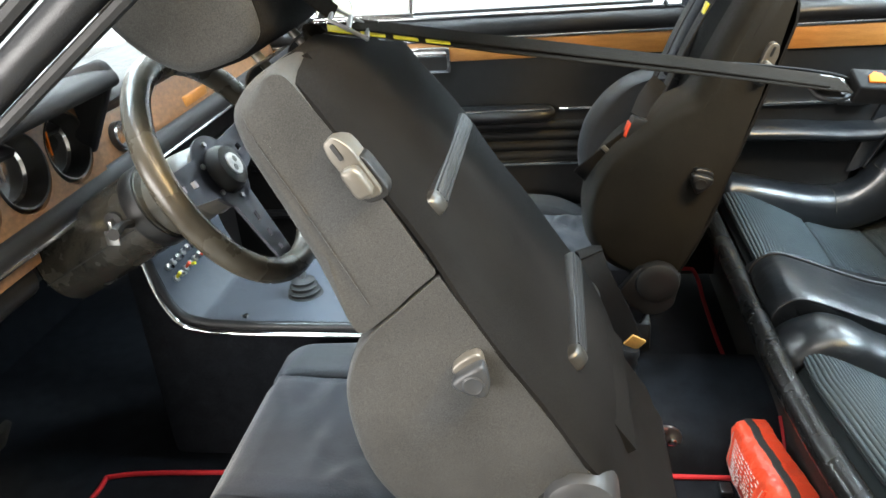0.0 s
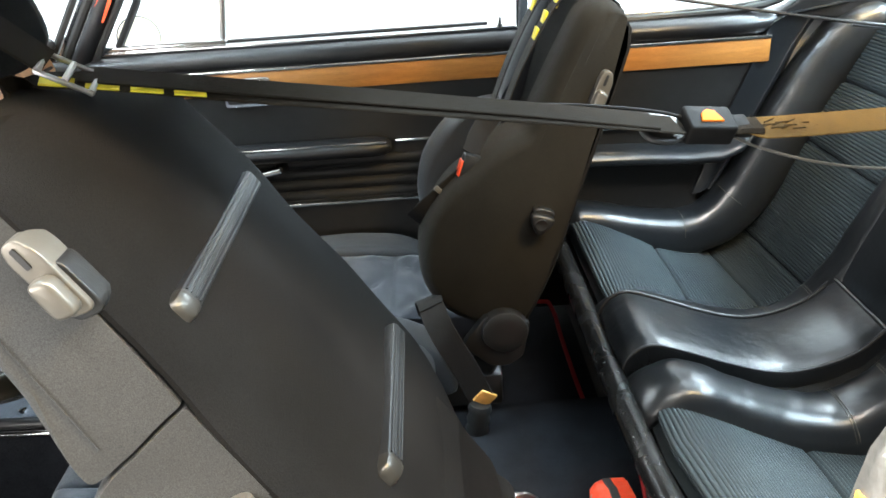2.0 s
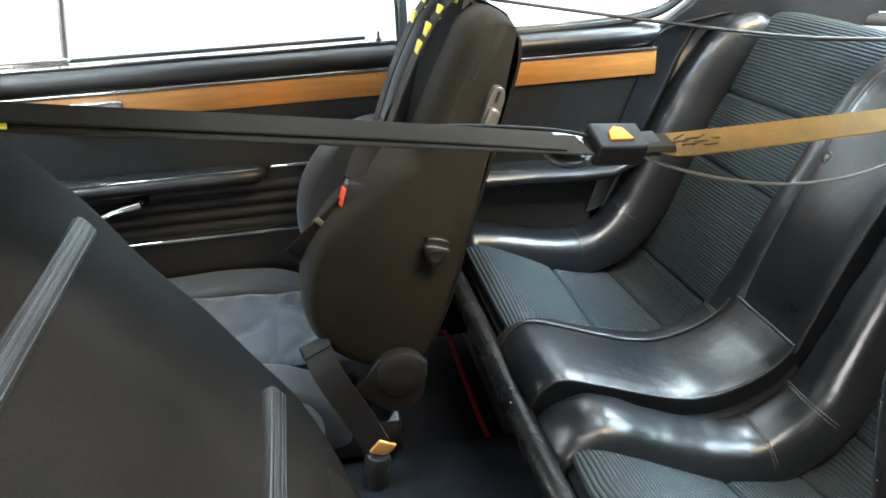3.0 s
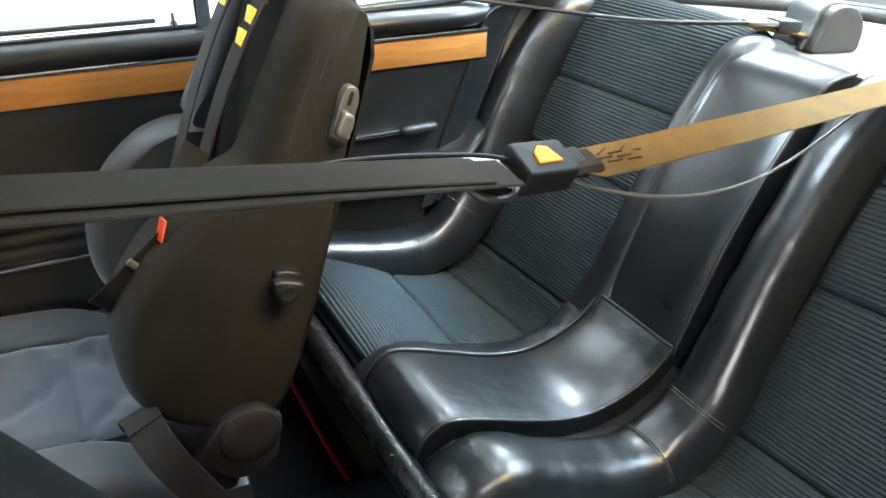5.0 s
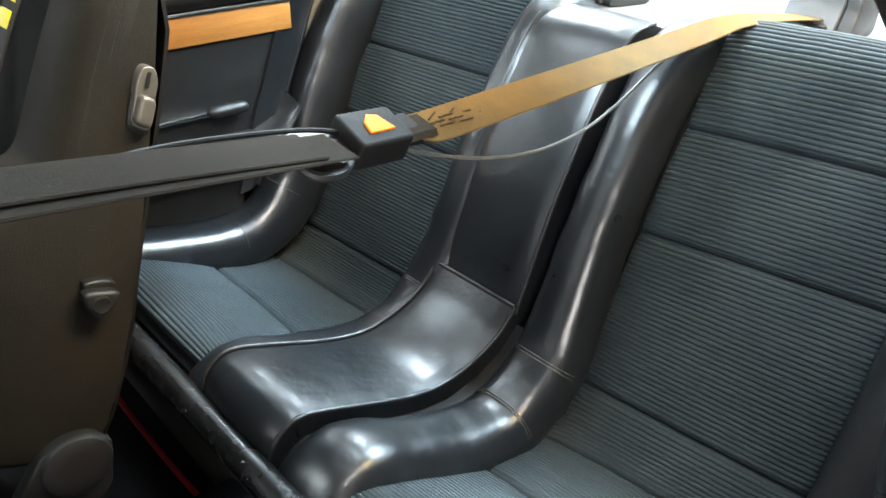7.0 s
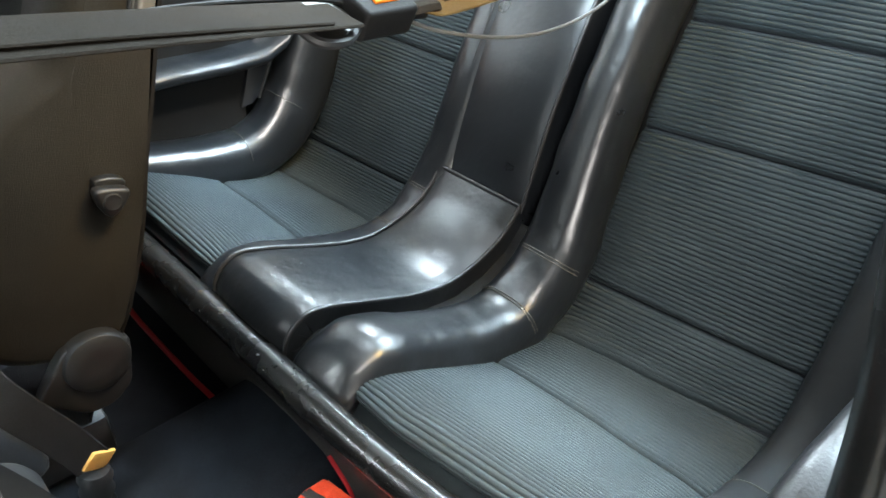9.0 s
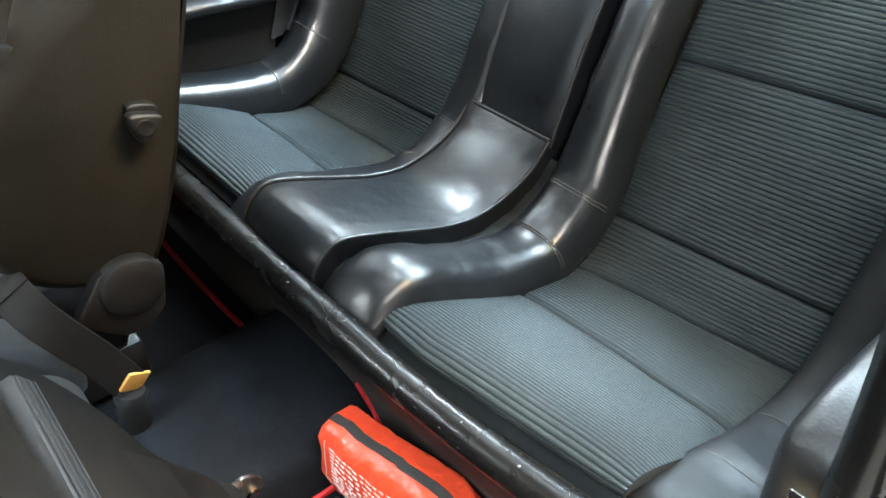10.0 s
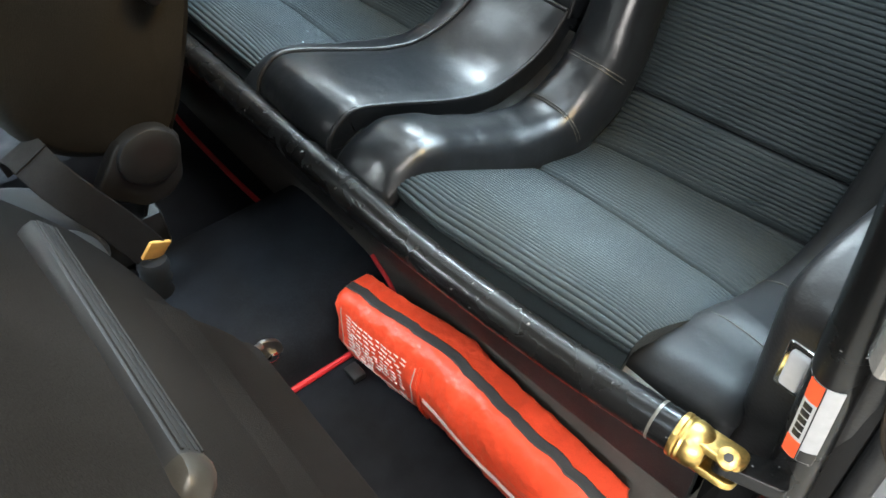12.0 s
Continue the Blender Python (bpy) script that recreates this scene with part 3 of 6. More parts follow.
def roof_patch(x0, x1, s0, s1, thick=0.03):
    """A piece of the curved roof, s from side to side."""
    rings = []
    for x in np.linspace(x0, x1, 8):
        z = float(np.interp(x, [p[0] for p in roof_ring], [p[1] for p in roof_ring])) - 0.04
        low = [(x, YC + s * 0.58, z - 0.05 * s**4) for s in np.linspace(s0, s1, 9)]
        rings.append(low + [(a, b, c + thick) for a, b, c in low[::-1]])
    return loft(rings)


roof_ring = [tuple(p) for p in smooth_path(roof_ring, 20)]
# made-up opening in the roof that lets the overhead light reach the seats
LIGHT_GAP = (0.48, 1.02, -0.80, 0.80)
solo("ceiling", merge(roof_patch(-0.20, LIGHT_GAP[0], -1, 1), roof_patch(LIGHT_GAP[1], 1.25, -1, 1), roof_patch(LIGHT_GAP[0], LIGHT_GAP[1], -1, LIGHT_GAP[2]), roof_patch(LIGHT_GAP[0], LIGHT_GAP[1], LIGHT_GAP[3], 1)), HEADLINER, "pale headliner with an opening added to let light in", "ceiling", kind="structure")
screen = solo("windscreen", loft([[(x + 0.06 * abs(s) ** 2, YC + s * w, z) for s in np.linspace(-1, 1, 9)] + [(x - 0.005 + 0.06 * abs(s) ** 2, YC + s * w, z + 0.004) for s in np.linspace(1, -1, 9)] for x, z, w in ((-0.98, 0.90, 0.64), (-0.6, 1.12, 0.60), (-0.22, 1.335, 0.56))]), GLASS, "clear curved windscreen", "windscreen", kind="structure")
screen.visible_shadow = False
rear_glass = solo("rear_window", loft([[(x - 0.05 * abs(s) ** 2, YC + s * w, z) for s in np.linspace(-1, 1, 9)] + [(x + 0.005 - 0.05 * abs(s) ** 2, YC + s * w, z + 0.004) for s in np.linspace(1, -1, 9)] for x, z, w in ((2.02, 0.93, 0.60), (1.7, 1.13, 0.56), (1.30, 1.31, 0.52))]), GLASS, "clear rear window", "rear window", kind="structure")
rear_glass.visible_shadow = False
solo("bonnet", prism([(-1.0, 0.90), (-1.9, 0.84), (-2.3, 0.70), (-2.3, 0.2), (-1.36, 0.2), (-1.3, 0.86)], "y", -0.76, 0.72, 0.04), PAINT, "silver painted front of the car", "car body", kind="structure")
solo("boot", prism([(2.06, 0.92), (2.6, 0.84), (2.65, 0.3), (2.06, 0.2)], "y", -0.76, 0.72, 0.04), PAINT, "silver painted tail of the car", "car body", kind="structure")
solo("body_side_far", box(-1.3, 2.06, PY + 0.06, PY + 0.16, 0.2, 0.93, 0.03), PAINT, "silver painted outer side of the car", "car body", kind="structure")
solo("body_side_near", box(0.66, 2.06, -0.88, -0.80, 0.2, 0.93, 0.03), PAINT, "silver painted outer side of the car behind the door opening", "car body", kind="structure")
solo("firewall", box(-1.36, -1.30, -0.78, 0.72, 0.15, 0.88), CARPET, "black carpeted wall ahead of the footwells", "firewall", kind="structure")
solo("cowl_side", box(-1.35, -0.72, -0.80, -0.745, 0.12, 0.86, 0.01), CARPET, "black carpeted side of the footwell", "side panel", kind="structure")
solo("door_sill", box(-0.75, 0.66, -0.84, -0.76, 0.12, 0.25, 0.015), VINYL, "black door sill under the open doorway", "door sill", kind="structure")
solo("quarter_near", box(0.66, 1.46, -0.80, -0.745, 0.2, 0.92, 0.01), VINYL, "black rear side panel beside the door opening", "side panel", kind="structure")


# ---- rear seats ----
INSERT = Profile([(0.573, 0.484), (0.585, 0.494), (0.607, 0.496), (0.65, 0.479), (0.70, 0.455), (0.80, 0.408), (0.88, 0.382), (0.96, 0.368), (1.015, 0.378), (1.05, 0.425),
                  (1.078, 0.487), (1.154, 0.658), (1.23, 0.795), (1.28, 0.885), (1.318, 0.935), (1.36, 0.950), (1.405, 0.925)])


def ribbed(y0, y1, ends0, ends1, pitch=0.0076, bulge=0.0135):
    """Cloth with raised ribs from side to side, puffed up between two seams; each seam has a place at y0 and one at y1."""
    wide = (sum(ends1) - sum(ends0)) / 2
    n = max(3, round(wide / pitch))
    rows = []
    for k in range(6 * n + 1):
        f = k / (6 * n)
        groove = 1 - (1 - min(1.0, min(f, 1 - f) * wide / 0.012)) ** 2.6
        row = []
        for j in range(33):
            v = -1 + j / 16
            g = (v + 1) / 2
            s = (ends0[0] * (1 - g) + ends0[1] * g) * (1 - f) + (ends1[0] * (1 - g) + ends1[1] * g) * f
            p, nn = INSERT.at(s), INSERT.normal(s)
            # sat flat in the middle of the seat, crisp on the back
            flat = math.exp(-((v / 0.72) ** 4)) * min(1.0, max(0.0, (p[0] - 0.62) / 0.08)) * min(1.0, max(0.0, (0.99 - p[0]) / 0.05))
            worn = 1.0 - 0.72 * max(0.0, min(1.0, flat * (0.9 + 0.8 * noise.noise(Vector((s * 5, (y0 + v) * 2.5, 3 * y0))))))
            rib = (0.0, 0.0020, 0.0027, 0.0029, 0.0027, 0.0020)[k % 6] * worn
            off = bulge * groove * (1 - 0.5 * v**8) + 0.005 * (1 - (2 * f - 1) ** 2) - 0.014 + rib + 0.004 * (1 - v * v)
            off += 0.0018 * noise.noise(Vector((s * 9, (y0 + v) * 3, y0)))
            row.append((p[0] + nn[0] * off, y0 + (y1 - y0) * g, p[1] + nn[1] * off))
        rows.append(row)
    bm = loft(rows, cap=False, closed=False)
    # turn the rim down so the panel has depth
    rim = [e for e in bm.edges if e.is_boundary]
    out = bmesh.ops.extrude_edge_only(bm, edges=rim)["geom"]
    mid = INSERT.normal((sum(ends0) + sum(ends1)) / 4)
    for v in out:
        if isinstance(v, bmesh.types.BMVert):
            v.co -= Vector((mid[0], 0, mid[1])) * 0.02
    return bm


def bolster(crest, side, sides=24, steps=180, ends=(0.012, 0.03), wrinkle=0.002):
    """A stuffed roll. crest: x, z of its crown, distance from the car's middle, half width, half height."""
    pts = smooth_path(crest, steps)
    return loft([roll_ring(pts, i, side, sides, wrinkle) for i in range(steps + 1)])


def roll_ring(pts, i, side, sides=20, wrinkle=0.002, grow=1.0, arc=(0.0, 2 * math.pi)):
    """One ring of a stuffed roll, or the part of it between two angles."""
    q, steps = pts[i], len(pts) - 1
    a, b = pts[max(0, i - 1)], pts[min(steps, i + 1)]
    t = np.array([b[0] - a[0], b[1] - a[1]])
    t /= np.linalg.norm(t)
    nx, nz = -t[1], t[0]
    near = min(i, steps - i) / steps
    k = (0.95 + 0.05 * math.sqrt(1 - (1 - near / 0.035) ** 2)) if near < 0.035 else 1.0
    square = 0.70 - 0.04 * max(0.0, 1 - i / steps / 0.15)
    w, h = q[3] * k, q[4] * (0.6 + 0.4 * k)
    cx, cz = q[0] - nx * q[4], q[1] - nz * q[4]
    ring = []
    for an in np.linspace(*arc, sides, endpoint=arc[0] > 0):
        c, s = math.cos(an), math.sin(an)
        c, s = math.copysign(abs(c) ** square, c), math.copysign(abs(s) ** (square + 0.1), s)
        fold = sum(math.exp(-(((i / steps - at - 0.012 * math.cos(an)) / 0.0055) ** 2)) for at in (0.33, 0.345, 0.358, 0.374, 0.40))
        r = grow - (0.014 * fold * max(0.0, s) if wrinkle else 0.0) + wrinkle / 0.05 * noise.noise(Vector((q[0] * 22, q[1] * 22, an * 0.8 + side)))
        ring.append((cx + nx * h * s * r, YC + side * q[2] + w * c * r, cz + nz * h * s * r))
    return ring


INNER = [(0.545, 0.466, 0.136, 0.060, 0.018), (0.560, 0.494, 0.136, 0.061, 0.026), (0.590, 0.518, 0.137, 0.062, 0.036), (0.630, 0.529, 0.138, 0.062, 0.046), (0.675, 0.519, 0.139, 0.061, 0.052), (0.742, 0.487, 0.142, 0.060, 0.055), (0.850, 0.449, 0.143, 0.060, 0.055),
         (0.915, 0.455, 0.142, 0.059, 0.055), (0.968, 0.492, 0.141, 0.057, 0.055), (1.008, 0.555, 0.138, 0.052, 0.055), (1.060, 0.668, 0.134, 0.047, 0.055),
         (1.122, 0.785, 0.132, 0.045, 0.055), (1.185, 0.885, 0.132, 0.045, 0.055), (1.24, 0.938, 0.133, 0.047, 0.055), (1.30, 0.955, 0.134, 0.048, 0.055), (1.37, 0.93, 0.134, 0.046, 0.05)]
OUTER = [(0.562, 0.465, 0.0, 0.058, 0.04), (0.568, 0.505, 0.0, 0.060, 0.045), (0.598, 0.528, 0.0, 0.060, 0.05), (0.654, 0.520, 0.0, 0.060, 0.05), (0.75, 0.497, 0.0, 0.060, 0.05), (0.85, 0.486, 0.0, 0.060, 0.055),
         (0.905, 0.502, 0.0, 0.058, 0.06), (0.950, 0.545, 0.0, 0.056, 0.065), (0.995, 0.610, 0.0, 0.054, 0.07), (1.050, 0.710, 0.0, 0.052, 0.07), (1.110, 0.810, 0.0, 0.052, 0.07),
         (1.170, 0.895, 0.0, 0.052, 0.07), (1.225, 0.940, 0.0, 0.052, 0.065), (1.29, 0.957, 0.0, 0.052, 0.06), (1.36, 0.93, 0.0, 0.05, 0.05)]
WING_SEAM = [(0.935, 0.530), (0.972, 0.600), (1.028, 0.705), (1.080, 0.800), (1.130, 0.890), (1.175, 0.942), (1.30, 0.955)]
OUTER_LOW = [(0.586, 0.385, 0.0, 0.064, 0.020), (0.583, 0.432, 0.0, 0.068, 0.020), (0.592, 0.460, 0.0, 0.069, 0.022), (0.635, 0.472, 0.0, 0.066, 0.026), (0.705, 0.460, 0.0, 0.060, 0.032), (0.77, 0.454, 0.0, 0.055, 0.04), (0.84, 0.428, 0.0, 0.055, 0.04),
             (0.92, 0.414, 0.0, 0.055, 0.04), (0.985, 0.436, 0.0, 0.055, 0.045), (1.03, 0.50, 0.0, 0.055, 0.05), (1.10, 0.655, 0.0, 0.055, 0.055), (1.185, 0.81, 0.0, 0.055, 0.055), (1.25, 0.90, 0.0, 0.055, 0.055), (1.33, 0.935, 0.0, 0.05, 0.05)]
OUT_AT = {-1: 0.602, 1: 0.592}  # distance of the outer roll from the middle, wider where the arm box stands


def skewed(bm, side):
    """Set the front edge of the near seat back towards the doorway, as the cross tube runs."""
    if side < 0:
        for v in bm.verts:
            v.co.x += 0.034 * min(1.5, max(0.0, (-0.30 - v.co.y) / 0.28)) * min(1.0, max(0.0, (0.80 - v.co.x) / 0.2))
    return bm


def sew(crest, side, roll, places):
    """Fine sewn lines over a roll, at parts of its length."""
    pts = smooth_path(crest, 400)
    for f in places:
        part("seam", tube(roll_ring(pts, round(400 * f), side, 22, 0.0, 1.003, (0.1, math.pi - 0.1)), 0.0010, 6), HUB_GREY, roll)


# sewn lines across each insert: a place at its low-y end and one at its high-y end
SEAMS = {-1: (((0.846, 0.391), (0.824, 0.399)), ((1.010, 0.377), (0.968, 0.368)), ((1.062, 0.450), (1.050, 0.425)), ((1.170, 0.690), (1.156, 0.663)), ((1.248, 0.828), (1.238, 0.810))),
         1: (((0.778, 0.418), (0.784, 0.415)), ((0.960, 0.368), (0.935, 0.370)), ((1.046, 0.417), (1.038, 0.405)), ((1.150, 0.650), (1.150, 0.650)), ((1.229, 0.792), (1.225, 0.787)))}


def rear_seat(side, label):
    seat = thing("rear_seat", label, "car seat", "rear bucket seats", at=(0.8, YC + side * 0.37, 0.33))
    ya, yb = sorted((YC + side * 0.178, YC + side * (0.640 if side > 0 else 0.555)))
    lines = SEAMS[side]
    marks = [(0.0, 0.0)] + [(INSERT.near(*a), INSERT.near(*b)) for a, b in lines] + [(INSERT.length, INSERT.length)]
    for k, (a, b) in enumerate(zip(marks, marks[1:])):
        part("seat_panel" if k < 3 else "back_panel", skewed(ribbed(ya, yb, a, b), side), RIBBED, seat, "ribbed grey-black cloth panel")
    for s, e in marks[1:-1]:
        path = [INSERT.at(q) - 0.0090 * INSERT.normal(q) for q in np.linspace(s, e, 5)]
        part("seam", tube([(p[0], y, p[1]) for p, y in zip(path, np.linspace(ya + 0.004, yb - 0.004, 5))], 0.0032, 6), CARPET, seat)
    body = [INSERT.at(s) - 0.02 * INSERT.normal(s) for s in np.linspace(0, INSERT.length, 30)]
    under = [(1.40, 0.86), (1.16, 0.34), (0.62, 0.33)]
    part("body", skewed(prism([tuple(p) for p in body] + under, "y", ya + (0.01 if side < 0 else -0.03), yb + 0.03), side), LEATHER, seat)
    line = [(x, z - (0.016 * min(1.0, max(0.0, (0.80 - x) / 0.1)) if side > 0 else 0.0), *q) for x, z, *q in INNER]
    inner = part("inner_bolster", bolster(line, side), LEATHER_SMOOTH, seat, "stuffed black leather side roll")
    at = OUT_AT[side]
    rolls = [(x, z, at + (0.055 * min(1.0, max(0.0, (x - 0.90) / 0.22)) if side > 0 else 0.0), w, h) for x, z, _, w, h in (OUTER if side > 0 else OUTER_LOW)]
    outer = part("outer_bolster", skewed(bolster(rolls, side), side), LEATHER_SMOOTH if side > 0 else LEATHER_SATIN, seat, "stuffed black leather side roll")
    sew(line, side, inner, (0.445, 0.450, 0.535, 0.540))
    sew(rolls, side, outer, (0.36, 0.50))
    if side > 0:
        edge, fold = smooth_path(WING_EDGE, 50), smooth_path(WING_SEAM, 50)
        rings = []
        for (ax, az), (bx, bz) in zip(edge, fold):
            mx, mz = (ax + bx) / 2, (az + bz) / 2
            o = 0.02 + 0.035 * min(1.0, max(0.0, (az - 0.60) / 0.25))
            rings.append([(ax + 0.03, 0.622 + 1.4 * o, az - 0.008), (ax, 0.606, az), (ax + 0.003, 0.596, az - 0.002), (mx, 0.575 + 0.6 * o, mz), (bx - 0.01, 0.566 + o, bz + 0.004), (bx, 0.570 + o, bz), (bx + 0.05, 0.622 + 1.4 * o, bz - 0.02)])
        part("outer_wing", loft(rings), LEATHER_SMOOTH, seat, "black leather outer wing")
        part("piping", tube([(x - 0.004, 0.587 + 0.035 * min(1.0, max(0.0, (z - 0.60) / 0.25)), z + 0.002) for x, z in fold], 0.0035, 6), LEATHER, outer)
    return seat


rear_seat(-1, "black leather and ribbed cloth rear seat beside the arm box")
rear_seat(1, "black leather and ribbed cloth rear seat beside the closed window")

# padded bridge between the two seats
BRIDGE = [(0.555, 0.474), (0.554, 0.490), (0.560, 0.508), (0.575, 0.525), (0.602, 0.535), (0.646, 0.523), (0.742, 0.485), (0.800, 0.466), (0.853, 0.459), (0.914, 0.470), (0.965, 0.494), (1.003, 0.532)]
BACK = [(1.006, 0.520), (1.022, 0.562), (1.070, 0.676), (1.110, 0.755), (1.150, 0.826), (1.200, 0.900), (1.235, 0.930), (1.285, 0.938), (1.33, 0.92)]


def padded(line, half, thick, crown=0.007, steps=50):
    pts = smooth_path(line, steps)
    rings = []
    for i, q in enumerate(pts):
        a, b = pts[max(0, i - 1)], pts[min(steps, i + 1)]
        t = np.array([b[0] - a[0], b[1] - a[1]])
        t /= np.linalg.norm(t)
        nx, nz = -t[1], t[0]
        near = min(i, steps - i) / steps
        c = crown * min(1, near / 0.12)
        sec = [(v, c * (1 - v * v) - (0.004 if abs(v) > 0.95 else 0)) for v in np.linspace(-1, 1, 13)] + [(v, -thick) for v in np.linspace(1, -1, 5)]
        rings.append([(q[0] + nx * o, half * v, q[1] + nz * o) for v, o in sec])
    return loft(rings)


bridge = thing("centre_pad", "padded black leather bridge between the two rear seats", "centre pad", at=(0.8, 0, 0.33))
part("seat_pad", padded(BRIDGE, 0.096, 0.05), LEATHER_SMOOTH, bridge)
part("back_pad", padded(BACK, 0.096, 0.05, 0.004), LEATHER_SMOOTH, bridge)
for s in (-1, 1):
    part("piping", tube([(x, s * 0.0955, z) for x, z in BRIDGE[1:]], 0.0035, 8, steps=60), LEATHER, bridge)
    part("piping", tube([(x, s * 0.0955, z) for x, z in BACK[:-1]], 0.0035, 8, steps=60), LEATHER, bridge)
part("piping", tube([(1.004, -0.095, 0.533), (1.004, 0.095, 0.533)], 0.0035, 8), LEATHER, bridge)
part("front_filler", prism([(x + 0.008, z - 0.034) for x, z in BRIDGE[1:]] + [(1.0, 0.40), (0.556, 0.36)], "y", -0.125, 0.125, 0.006), VINYL, bridge)
for s in (-1, 1):
    a, b = sorted((s * 0.084, s * 0.130))
    part("front_filler", prism(rounded([(0.552, 0.40), (0.552, 0.462), (0.572, 0.484), (0.62, 0.484), (0.62, 0.40)], 0.010), "y", a, b, 0.004), LEATHER_SMOOTH, bridge)
part("filler", prism([(0.60, 0.30), (0.60, 0.47), (0.74, 0.43), (0.85, 0.40), (0.95, 0.43), (1.05, 0.58), (1.22, 0.86), (1.36, 0.88), (1.18, 0.34)], "y", -0.088, 0.088), VINYL, bridge)

# arm box beside the near seat, with its ashtray
arm = thing("side_arm_box", "black leather arm box beside the rear seat with a chrome ashtray", "armrest", at=(0.75, -0.74, 0.3))
part("body", prism(rounded([(0.672, 0.22), (0.660, 0.50), (0.652, 0.645), (0.71, 0.668), (0.90, 0.668), (1.0, 0.62), (1.03, 0.45), (1.03, 0.22)], 0.045, 5), "y", -0.80, -0.682, 0.022, 4), LEATHER, arm)
tray = part("ashtray", prism(rounded([(-0.738, 0.538), (-0.708, 0.538), (-0.708, 0.600), (-0.738, 0.600)], 0.005), "x", 0.652, 0.668, 0.002), CHROME, arm, "chrome ashtray frame")
part("lid", prism(rounded([(-0.733, 0.546), (-0.714, 0.546), (-0.714, 0.592), (-0.733, 0.592)], 0.004), "x", 0.648, 0.654, 0.002), LABEL_GREY, tray, "pale ashtray lid")


# ---- roll cage ----
cross = thing("cross_tube", "gloss black roll cage cross tube with yellow-plated coupling", "roll cage tube", at=(0.535, 0, 0.478))
part("tube", tube([(0.528, 0.64, 0.478), (0.533, 0.2, 0.478), (0.536, -0.2, 0.479), (0.541, -0.35, 0.479), (0.556, -0.52, 0.481), (0.578, -0.672, 0.482)], 0.0215, 24, steps=30), TUBE_PAINT, cross)
part("end_ring", lathe([(0, 0.0217), (0.001, 0.0219), (0.003, 0.0217)], (0.5745, -0.650, 0.482), (0.13, -0.99, 0.01), 24), SILVER, cross, "scraped bare ring")
END, OUT = Vector((0.578, -0.672, 0.482)), Vector((0.150, -0.988, 0.01)).normalized()
coupling = part("coupling", lathe([(0, 0.019), (0.001, 0.0232), (0.004, 0.0240), (0.006, 0.0240), (0.0075, 0.0228), (0.010, 0.0238), (0.0125, 0.0228), (0.015, 0.0236), (0.023, 0.0230), (0.030, 0.0200), (0.034, 0.0165)], END, OUT, 32), BRASS, cross, "yellow zinc-plated coupling")
for s in (-1, 1):
    part("fork", turned(prism(rounded([(-0.016, 0.0), (0.016, 0.0), (0.016, 0.044), (-0.016, 0.044)], [0.004, 0.004, 0.015, 0.015], 5), "z", s * 0.012 - 0.004, s * 0.012 + 0.004, 0.0015), Matrix.Translation(END + 0.024 * OUT) @ pose(0, 0, 0, 0, -18, 188.6)), BRASS, coupling)
bolt_way = Vector((-0.3, -0.05, 0.95)).normalized()
bolt = part("bolt", lathe([(-0.022, 0.009), (0.0165, 0.009), (0.017, 0.0105), (0.022, 0.0105), (0.023, 0.009)], END + 0.053 * OUT, bolt_way, 20), BRASS, coupling)
part("bolt_socket", lathe([(0.0226, 0.0048), (0.0234, 0.0048), (0.0236, 0.002)], END + 0.053 * OUT, bolt_way, 6), PLASTIC, bolt, "dark hexagon socket")
part("tongue", turned(prism(rounded([(-0.015, 0.0), (0.015, 0.0), (0.019, 0.066), (-0.019, 0.066)], 0.008, 4), "z", -0.007, 0.007, 0.001), Matrix.Translation(END + 0.040 * OUT) @ pose(0, 0, 0, 0, -18, 204)), TUBE_PAINT, cross, "black welded tongue")

hoop = thing("cage_hoop", "gloss black upright roll cage tube with a red and silver label", "roll cage tube", at=(0.63, -0.762, 0.13))
HOOP = [(0.647, -0.766, 0.13), (0.638, -0.764, 0.43), (0.637, -0.760, 0.56), (0.633, -0.757, 0.66), (0.624, -0.754, 0.80), (0.614, -0.744, 0.92), (0.630, -0.712, 1.06), (0.652, -0.665, 1.15), (0.68, -0.54, 1.25), (0.69, -0.30, 1.285)]
part("tube", tube(HOOP, 0.0215, 24, steps=50), TUBE_PAINT, hoop)


def wrap(z0, z1, a0, a1, r, material, name, parent, label=""):
    """A sticker bent round the hoop between two heights and two angles."""
    rings = []
    for z in np.linspace(z0, z1, 6):
        x = np.interp(z, [p[2] for p in HOOP], [p[0] for p in HOOP])
        y = np.interp(z, [p[2] for p in HOOP], [p[1] for p in HOOP])
        an = np.radians(np.linspace(a0, a1, 8))
        rings.append([(x + r * math.cos(a), y + r * math.sin(a), z) for a in an] + [(x + (r - 0.001) * math.cos(a), y + (r - 0.001) * math.sin(a), z) for a in an[::-1]])
    return part(name, loft(rings), material, parent, label)


tag_hoop = wrap(0.514, 0.620, 150, 228, 0.0222, LABEL_GREY, "label", hoop, "silver label with red ends")
wrap(0.594, 0.620, 150, 188, 0.0226, RED_PLASTIC, "red_field", tag_hoop)
wrap(0.515, 0.538, 150, 188, 0.0226, RED_PLASTIC, "red_field", tag_hoop)
wrap(0.514, 0.620, 187, 190, 0.0226, PLASTIC, "divider", tag_hoop, "thin black line")
wrap(0.515, 0.530, 191, 227, 0.0226, PLASTIC, "print_bar", tag_hoop)
for k in range(5):
    wrap(0.543 + 0.0098 * k, 0.5505 + 0.0098 * k, 158, 180, 0.0226, PLASTIC, "print_bar", tag_hoop)
wrapped = thing("wrapped_belt_tongue", "belt tongue wrapped in crumpled clear film at the door post", "belt tongue", at=(0.562, -0.80, 0.74))
